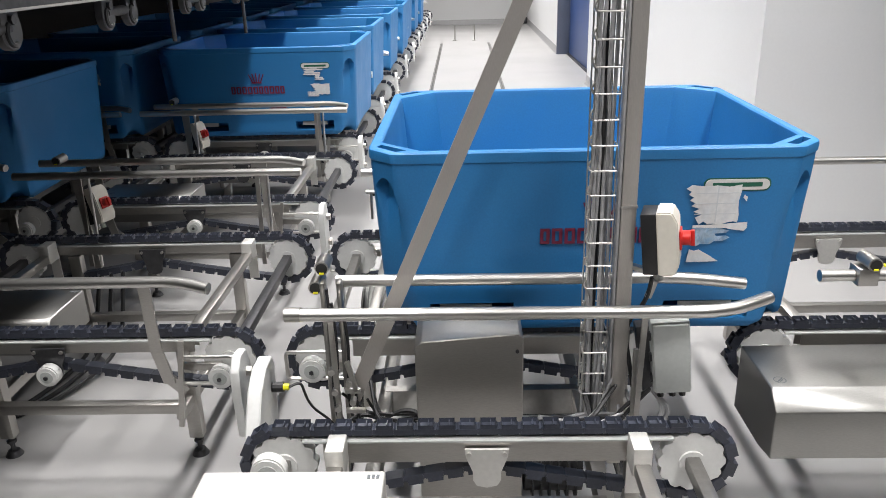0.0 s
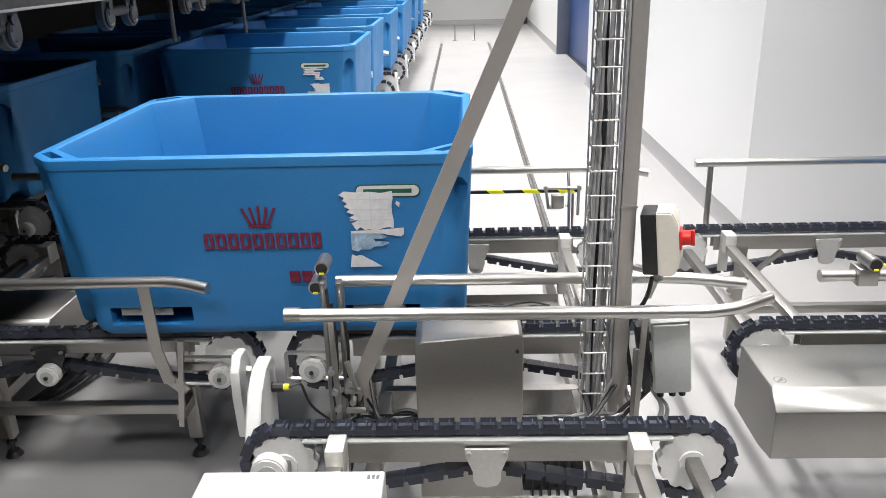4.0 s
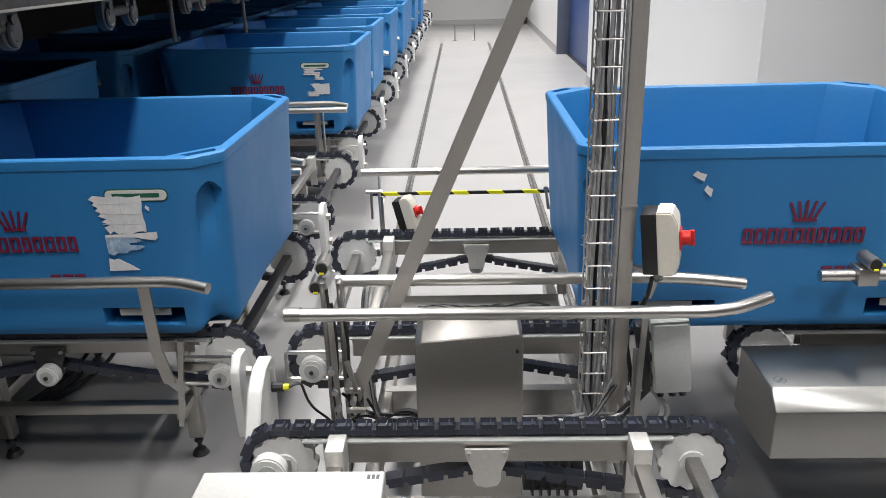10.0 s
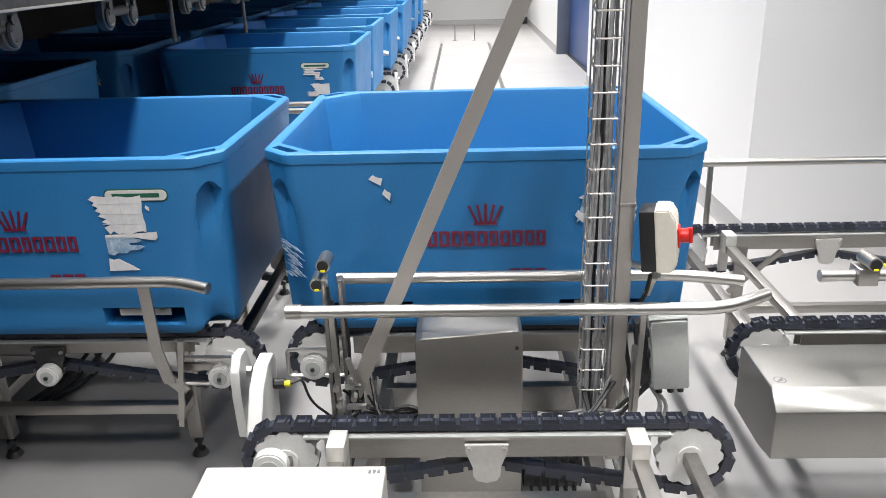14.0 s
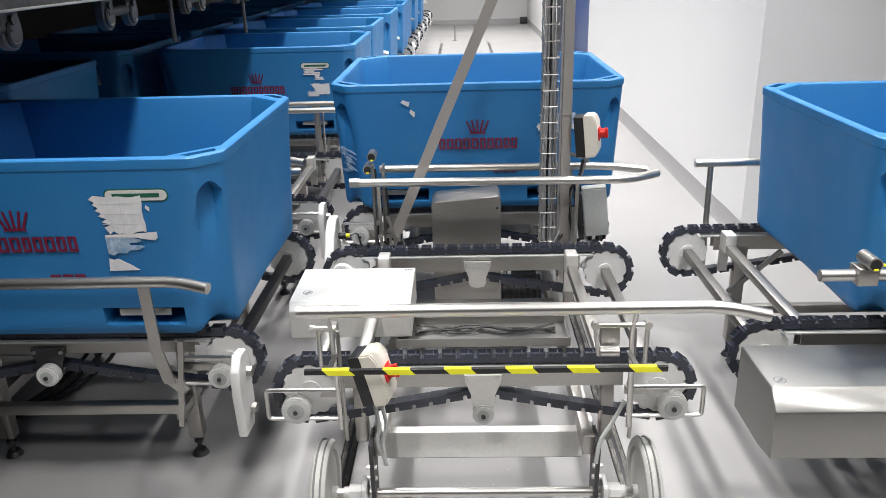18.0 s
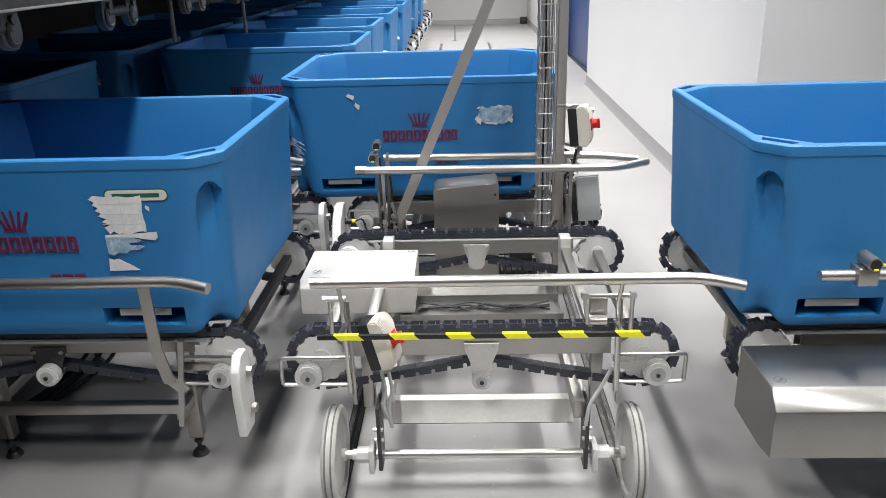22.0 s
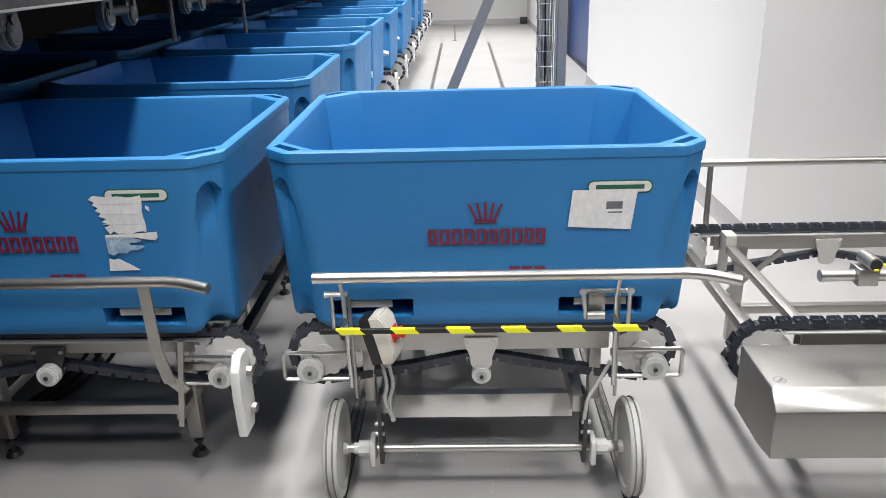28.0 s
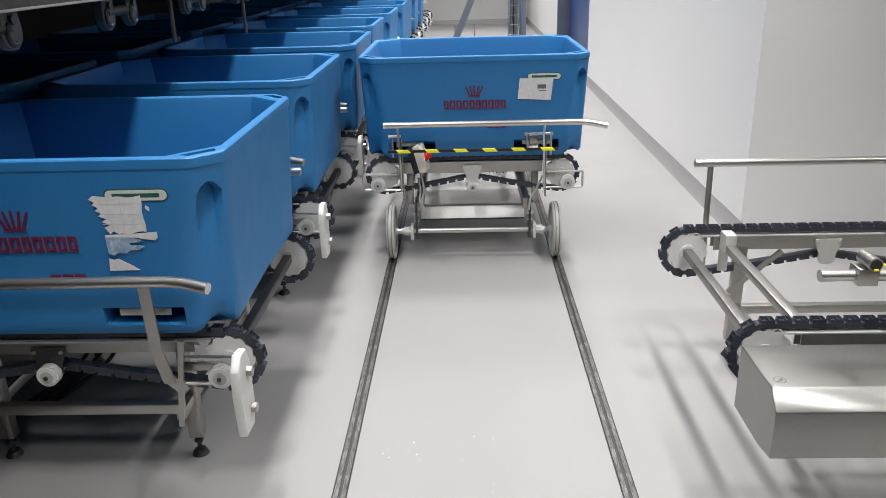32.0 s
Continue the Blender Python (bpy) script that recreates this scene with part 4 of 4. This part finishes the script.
    for x in (0.02, 0.05, 0.075):
        part("gland", rod(fresh(), (x, -0.03, -0.200), (x, -0.03, -0.222), 0.009, 8), BLACK, ctl)
    part("box_back", box(fresh(), 0.0, 0.05, -0.02, 0.02, -0.20, 0.0, 0.003), DARK, root, "", pose(0.400, 0.01, 0.70, 0, -9, 0))
    part("small_post", box(fresh(), 0.388, 0.400, -0.06, -0.048, 0.30, 0.66, 0.002), PIPE, root)
    # white guide plate on the storage side, with its two sensors
    tp = fresh()
    prism(tp, [(-0.225, 0.40), (-0.235, 0.48), (-0.15, 0.60), (-0.09, 0.635), (-0.02, 0.635), (0.0, 0.60), (-0.02, 0.42), (-0.06, 0.36)], "x", -0.602, -0.565)
    bmesh.ops.bevel(tp, geom=tp.edges[:], offset=0.004, segments=1, affect="EDGES")
    plate = part("transfer_plate", tp, WHITE, root, "white plastic guide plate")
    for yy, zz in ((-0.05, 0.555), (-0.10, 0.44)):
        part("plug", rod(fresh(), (-0.565, yy, zz), (-0.535, yy, zz), 0.014, 10), BLACK, plate)
        part("plug_light", rod(fresh(), (-0.535, yy, zz), (-0.520, yy, zz), 0.009, 8), YELLOW, plate)
        part("cable", hose(fresh(), bend([(-0.520, yy, zz), (-0.49, yy + 0.01, zz + 0.01), (-0.47, yy, zz - 0.06), (-0.41, -0.03, 0.43), (-0.38, -0.03, 0.33)], 0.05), 0.004, 6), BLACK, root)
    end_frame(root, -0.40, -0.588, 0.225 - 0.018, -0.512, 0.520, 0.432, 0.460, 0.040)
    rng = random.Random(11)
    for k in range(16):
        side = -1 if k % 2 else 1
        pts = [(side * rng.uniform(0.30, 0.40), rng.uniform(-0.10, 0.05), rng.uniform(0.44, 0.56)), (side * rng.uniform(0.27, 0.33), rng.uniform(-0.10, 0.03), rng.uniform(0.40, 0.47)),
               (side * 0.21, rng.uniform(-0.10, 0.0), rng.uniform(0.415, 0.46)), (side * 0.15, rng.uniform(-0.06, 0.0), 0.43)]
        part("cable", hose(fresh(), bend(pts, 0.05), rng.choice((0.004, 0.005, 0.006)), 6), BLACK if k % 4 else CABLE, root)
    for k in range(5):
        x = rng.uniform(0.27, 0.40)
        pts = [(x, 0.01, 0.50), (x + rng.uniform(-0.02, 0.04), -0.05, 0.43), (x + 0.05, -0.07, 0.40), (x + rng.uniform(0.05, 0.12), -0.05, 0.47), (0.44, -0.05, 0.54)]
        part("cable", hose(fresh(), bend(pts, 0.05), 0.0055, 6), BLACK if k % 2 else CABLE, root)
    return root, made


# ---- build ----
TUB_MESH = tub_mesh()
LINK = link_mesh()
SPROCKET = sprocket_mesh()
WHEEL = wheel_mesh()
GROOVE = groove_mesh()
hall()
TORN = [(0.319, 0.377, 0.150, 0.108, "torn"), (0.347, 0.311, 0.148, 0.026, "flap"), (0.325, 0.280, 0.106, 0.054, "wisp"), (0.310, 0.225, 0.090, 0.040, "foot"), (0.407, 0.394, 0.012, 0.020, "scrap")]
SMALL = [(0.335, 0.375, 0.165, 0.085, "pale"), (0.365, 0.408, 0.055, 0.026, "scrap"), (0.262, 0.352, 0.030, 0.040, "scrap"), (0.318, 0.338, 0.070, 0.014, "scrap"), (0.402, 0.352, 0.028, 0.030, "scrap"), (0.275, 0.405, 0.040, 0.018, "scrap"), (-0.300, 0.468, 0.038, 0.030, "scrap"), (-0.272, 0.425, 0.024, 0.036, "scrap")]
OLD = [(0.36, 0.40, 0.15, 0.05, "shred"), (0.39, 0.37, 0.07, 0.05, "shred"), (0.39, 0.29, 0.12, 0.065, "torn"), (0.35, 0.26, 0.10, 0.03, "shred")]
CLEAN = [(0.330, 0.368, 0.178, 0.112, "clean")]
tub_a = tub(pose(0.31, LANE_Y, CHAIN_Z), "blue plastic fish tub with torn white labels on the first lane", TORN, True, 0.019, 0.010)
tub_b = tub(pose(3.3, LANE_Y, CHAIN_Z), "scuffed blue plastic fish tub with peeled label scraps", SMALL, False)
SCUFF = random.Random(4)
for i in range(16):
    sx, sz, length = SCUFF.uniform(-0.050, 0.0), 0.055 - 0.007 * i + SCUFF.uniform(-0.003, 0.003), SCUFF.uniform(0.035, 0.075)
    scuff = fresh()
    prism(scuff, [(sx, sz), (sx + length * 0.5, sz - length * 0.16 - 0.002), (sx + length, sz - length * 0.26), (sx + length * 0.45, sz - length * 0.08 + 0.003)], "y", -0.0008, 0.0008)
    part("scuff", scuff, PALE, tub_b.children[0], "pale scuff mark on the corner", pose(-0.566, -0.462, 0.225, 0, 0, -40))
tub_c = tub(pose(3.03, LANE_Y, CHAIN_Z), "blue plastic fish tub with a clean white label", CLEAN)
for k in range(1, 9):
    y = LANE_Y + k * PITCH
    if k >= 2:
        tub(pose(-1.315 + 0.02 * (k % 3), y, CHAIN_Z), "blue plastic fish tub waiting on a storage lane", OLD if k % 2 == 0 else SMALL[:6])
    tub(pose(-2.66, y, CHAIN_Z), "blue plastic fish tub in the shade of the upper deck", SMALL[:6], False)
LANES = [lane_module(LEFT_X, LANE_Y + k * PITCH, k < 3, "stainless steel storage conveyor with black plastic chains", estop=k < 4) for k in range(0, 11)]
for k in range(0, 9):
    lane_module(LEFT_X - 1.34, LANE_Y + k * PITCH, False, "stainless steel storage conveyor in the shade of the upper deck", first=False)
INFEED = lane_module(RIGHT_X, LANE_Y, True, "stainless steel infeed conveyor with black plastic chains", -1)
lane_module(RIGHT_X + 1.34, LANE_Y, False, "stainless steel infeed conveyor with black plastic chains", -1, False)
lane_module(RIGHT_X + 2.68, LANE_Y, False, "stainless steel infeed conveyor with black plastic chains", -1, False)
CAR, CAR_PARTS = rail_car()


def small_things():
    rng = random.Random(21)
    bm = fresh()
    for k in range(20):
        cx, cy = rng.choice(((-0.24, 2.26), (0.05, 2.24), (0.07, 2.14)))
        x, y, r = cx + rng.gauss(0, 0.05), cy + rng.gauss(0, 0.05), rng.uniform(0.001, 0.0028)
        bmesh.ops.create_icosphere(bm, subdivisions=1, radius=r, matrix=pose(x, y, r * 0.5) @ Matrix.Diagonal((1.4, 1, 0.6, 1)))
    tagged(part("ice_crumbs", bm, PAPER), "small white crumbs of ice scattered on the floor", "ice crumbs", "", "stuff")
    for k in range(3):
        pts = [(-2.10, 2.30 + 0.05 * k, 0.012), (-1.86 + 0.03 * k, 2.36 + 0.04 * k, 0.012), (-1.72 + 0.05 * k, 2.62, 0.012), (-1.62 + 0.06 * k, 2.95, 0.05), (-1.58 + 0.05 * k, 3.05, 0.40)]
        c = thing("floor_cable", pose(0, 0, 0), "black cable lying on the floor under the conveyor", "cable", "floor cables")
        part("sheath", hose(fresh(), bend(pts, 0.15, 6), 0.009, 8), BLACK, c)
    b = thing("wall_socket", pose(1.52, BACK_Y - 0.10, 0), "small dark box at the foot of the far wall", "box")
    part("case", box(fresh(), -0.09, 0.09, -0.05, 0.05, 0.0, 0.16, 0.01), DARK, b)
    part("lid", box(fresh(), -0.07, 0.07, -0.06, -0.05, 0.03, 0.14, 0.004), CHEEK, b)
    for x in (-0.16, 0.24):
        p = thing("track_stop", pose(x, 16.3, 0), "thin steel stop post at the end of the track", "stop post", "track stops")
        part("post", rod(fresh(), (0, 0, 0), (0, 0, 0.32), 0.012, 8), STEEL, p)
        part("foot", rod(fresh(), (0, 0, 0), (0, 0, 0.01), 0.05, 12), STEEL, p)


small_things()


def upper_level():
    """The dark upper storage level over the back of the lanes."""
    x0, rr = -1.18, 0.0507
    # Slab is unseen; its reach and near-black colour block light over the lanes.
    setting("upper_deck", box(fresh(), -6.9, x0, -3.6, 19, 1.5581, 1.62), SHADE_BLACK, "unseen upper storage deck slab, near black to deepen the shade over the lanes", "deck")
    edge = thing("deck_beam", pose(x0 - 0.035, 0, 0), "steel edge beam of the upper deck, coloured dark for its shade", "beam")
    # Beam and cheeks carry the deck's shade in their dark colour.
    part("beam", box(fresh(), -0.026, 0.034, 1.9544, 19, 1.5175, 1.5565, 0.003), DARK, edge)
    part("lip", box(fresh(), 0.034, 0.042, 1.9544, 19, 1.5134, 1.5207, 0.001), STEEL, edge)
    for k in range(20):
        y = 2.0069 + k * 0.8057
        for dy in (-0.1005, 0.1005):
            wheel = fresh()
            pts = [(rr * math.cos(a), rr * math.sin(a)) for a in [radians(180 + 15 * i) for i in range(13)]] + [(rr * 0.8, 0.0581), (-rr * 0.8, 0.0581)]
            prism(wheel, pts, "x", -0.013, 0.013)
            bmesh.ops.bevel(wheel, geom=wheel.edges[:], offset=0.002, segments=1, affect="EDGES")
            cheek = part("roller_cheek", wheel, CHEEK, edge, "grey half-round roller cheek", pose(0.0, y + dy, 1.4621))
            hook = fresh()
            hose(hook, [(0.014, rr * 0.6 * math.cos(a), rr * 0.6 * math.sin(a)) for a in [radians(120 + 20 * i) for i in range(10)]], 0.008, 6)
            part("hook", hook, BLACK, cheek, "", pose(0.0, 0.0, -0.006))
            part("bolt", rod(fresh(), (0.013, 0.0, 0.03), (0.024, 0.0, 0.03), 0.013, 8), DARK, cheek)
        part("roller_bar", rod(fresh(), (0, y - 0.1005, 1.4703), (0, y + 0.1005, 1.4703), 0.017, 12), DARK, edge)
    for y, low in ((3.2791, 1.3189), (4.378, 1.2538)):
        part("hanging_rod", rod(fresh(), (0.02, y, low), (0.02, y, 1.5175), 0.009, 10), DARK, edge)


upper_level()


def motions():
    stop_a, stop_b, mid = -1.288, -1.295, 0.055
    walk(tub_a, [(t, pose(x, LANE_Y, CHAIN_Z)) for t, x in ((0, 0.350), (1, 0.105), (1.5, 0.018), (2, -0.102), (2.5, -0.229), (3, -0.352), (3.5, -0.465), (5.5, -1.022), (6, -1.148), (6.4, -1.25), (6.6, stop_a), (32, stop_a))])
    car = [(0, 0), (13.75, 0), (14.0, 0.018), (14.5, 0.13), (15.5, 0.53), (16.5, 0.88), (17.0, 1.045), (17.5, 1.142), (18.0, 1.195), (18.5, 1.24), (19.0, 1.288), (19.5, 1.34), (20.0, 1.378), (20.2, 1.381), (27.6, 1.381), (28.0, 1.415), (28.5, 1.503),
           (29.0, 1.634), (29.5, 1.832), (30.0, 2.094), (30.5, 2.416), (31.0, 2.780), (31.5, 3.147), (32.0, 3.494)]
    walk(CAR, [(t, pose(CAR_X, CAR_Y + d, 0)) for t, d in car])
    rows = [(0, 3.2, 0), (5.5, 1.905, 0), (6.5, 1.65, 0), (6.7, 1.632, 0), (7.0, 1.63, 0), (7.2, 1.60, 0), (9.0, 1.171, 0), (11.0, 0.678, 0), (12.0, 0.421, 0), (13.0, 0.182, 0), (13.4, 0.085, 0), (13.6, mid, 0), (13.75, mid, 0)]
    rows += [(t, mid, d) for t, d in car if 13.75 < t <= 20.2]
    rows += [(20.9, mid, 1.381), (21.1, 0.03, 1.381), (22.0, -0.20, 1.381), (23.0, -0.46, 1.381), (24.0, -0.72, 1.381), (26.1, -1.26, 1.381), (26.35, stop_b, 1.381), (32, stop_b, 1.381)]
    walk(tub_b, [(t, pose(x, LANE_Y + d, CHAIN_Z)) for t, x, d in rows])
    rows = [(0, 3.03, 0), (13.0, 3.03, 0), (13.3, 2.98, 0), (16.5, 2.098, 0), (18.0, 1.744, 0), (18.3, 1.665, 0), (18.55, 1.632, 0), (21.0, 1.632, 0), (21.2, 1.60, 0), (22.0, 1.405, 0), (23.0, 1.165, 0), (24.0, 0.91, 0), (25.5, 0.53, 0), (27.2, 0.10, 0), (27.45, mid, 0), (27.6, mid, 0)]
    rows += [(t, mid, d - 1.381) for t, d in car if t > 27.6]
    walk(tub_c, [(t, pose(x, LANE_Y + d, CHAIN_Z)) for t, x, d in rows])
    infeed = [(0, 0.0), (2.4, 0.57), (2.6, 0.60), (5.0, 0.60), (5.2, 0.63), (6.5, 0.95), (6.7, 0.98), (7.0, 0.98), (7.2, 1.02), (11.2, 2.00), (11.4, 2.03), (15.9, 2.03), (16.1, 2.06), (18.3, 2.62), (18.55, 2.66), (21.0, 2.66), (21.2, 2.70), (25.4, 3.74), (25.6, 3.77), (32, 3.77)]
    far_bay = [(0, 0.0), (3.6, 0.86), (3.8, 0.89), (9.0, 0.89), (9.2, 0.92), (13.4, 1.96), (13.6, 2.0), (20.9, 2.0), (21.1, 2.03), (24.6, 2.87), (24.8, 2.90), (32, 2.90)]
    near_bay = [(0, 0.0), (22.9, 0.0), (23.1, 0.03), (27.2, 1.06), (27.45, 1.10), (32, 1.10)]
    first_lane = [(0, 0.0), (1.6, 0.0), (1.8, 0.03), (6.3, 1.20), (6.55, 1.24), (32, 1.24)]
    run_chain(INFEED[1], infeed)
    run_chain(CAR_PARTS["bays"][0], near_bay)
    run_chain(CAR_PARTS["bays"][1], far_bay)
    run_chain(LANES[0][1], first_lane)
    for w in CAR_PARTS["wheels"]:
        here = w.matrix_basis.translation.copy()
        walk(w, [(t, pose(*here, -math.degrees(d / 0.156), 0, 0)) for t, d in dense(car, 0.2)])


def run_chain(made, rows):
    """Runs the two chains of a bay, and turns its sprockets, by lengths that tubs travel to the left."""
    half, sag = made["half"], made["sag"]
    steps = dense(rows, 0.06)
    for run in made["links"]:
        total = loop_at(0, half, sag)[3]
        n = len(run)
        for k, link in enumerate(run):
            y = link.matrix_basis.translation.y
            keys = []
            for t, d in steps:
                x, z, a, _ = loop_at(k * total / n - d, half, sag)
                keys.append((t, Matrix.LocRotScale((x, y, z), Euler((0, a, 0)), None)))
            walk(link, keys)
    for sp in made["sprockets"]:
        here = sp.matrix_basis.translation.copy()
        walk(sp, [(t, pose(*here, 0, -math.degrees(d / 0.088), 0)) for t, d in steps])


def dense(rows, step):
    """The same path with rows no further apart than step in its value."""
    out = [rows[0]]
    for (t0, a), (t1, b) in zip(rows, rows[1:]):
        n = max(1, math.ceil(abs(b - a) / step))
        out += [(t0 + (t1 - t0) * k / n, a + (b - a) * k / n) for k in range(1, n + 1)]
    return out


motions()
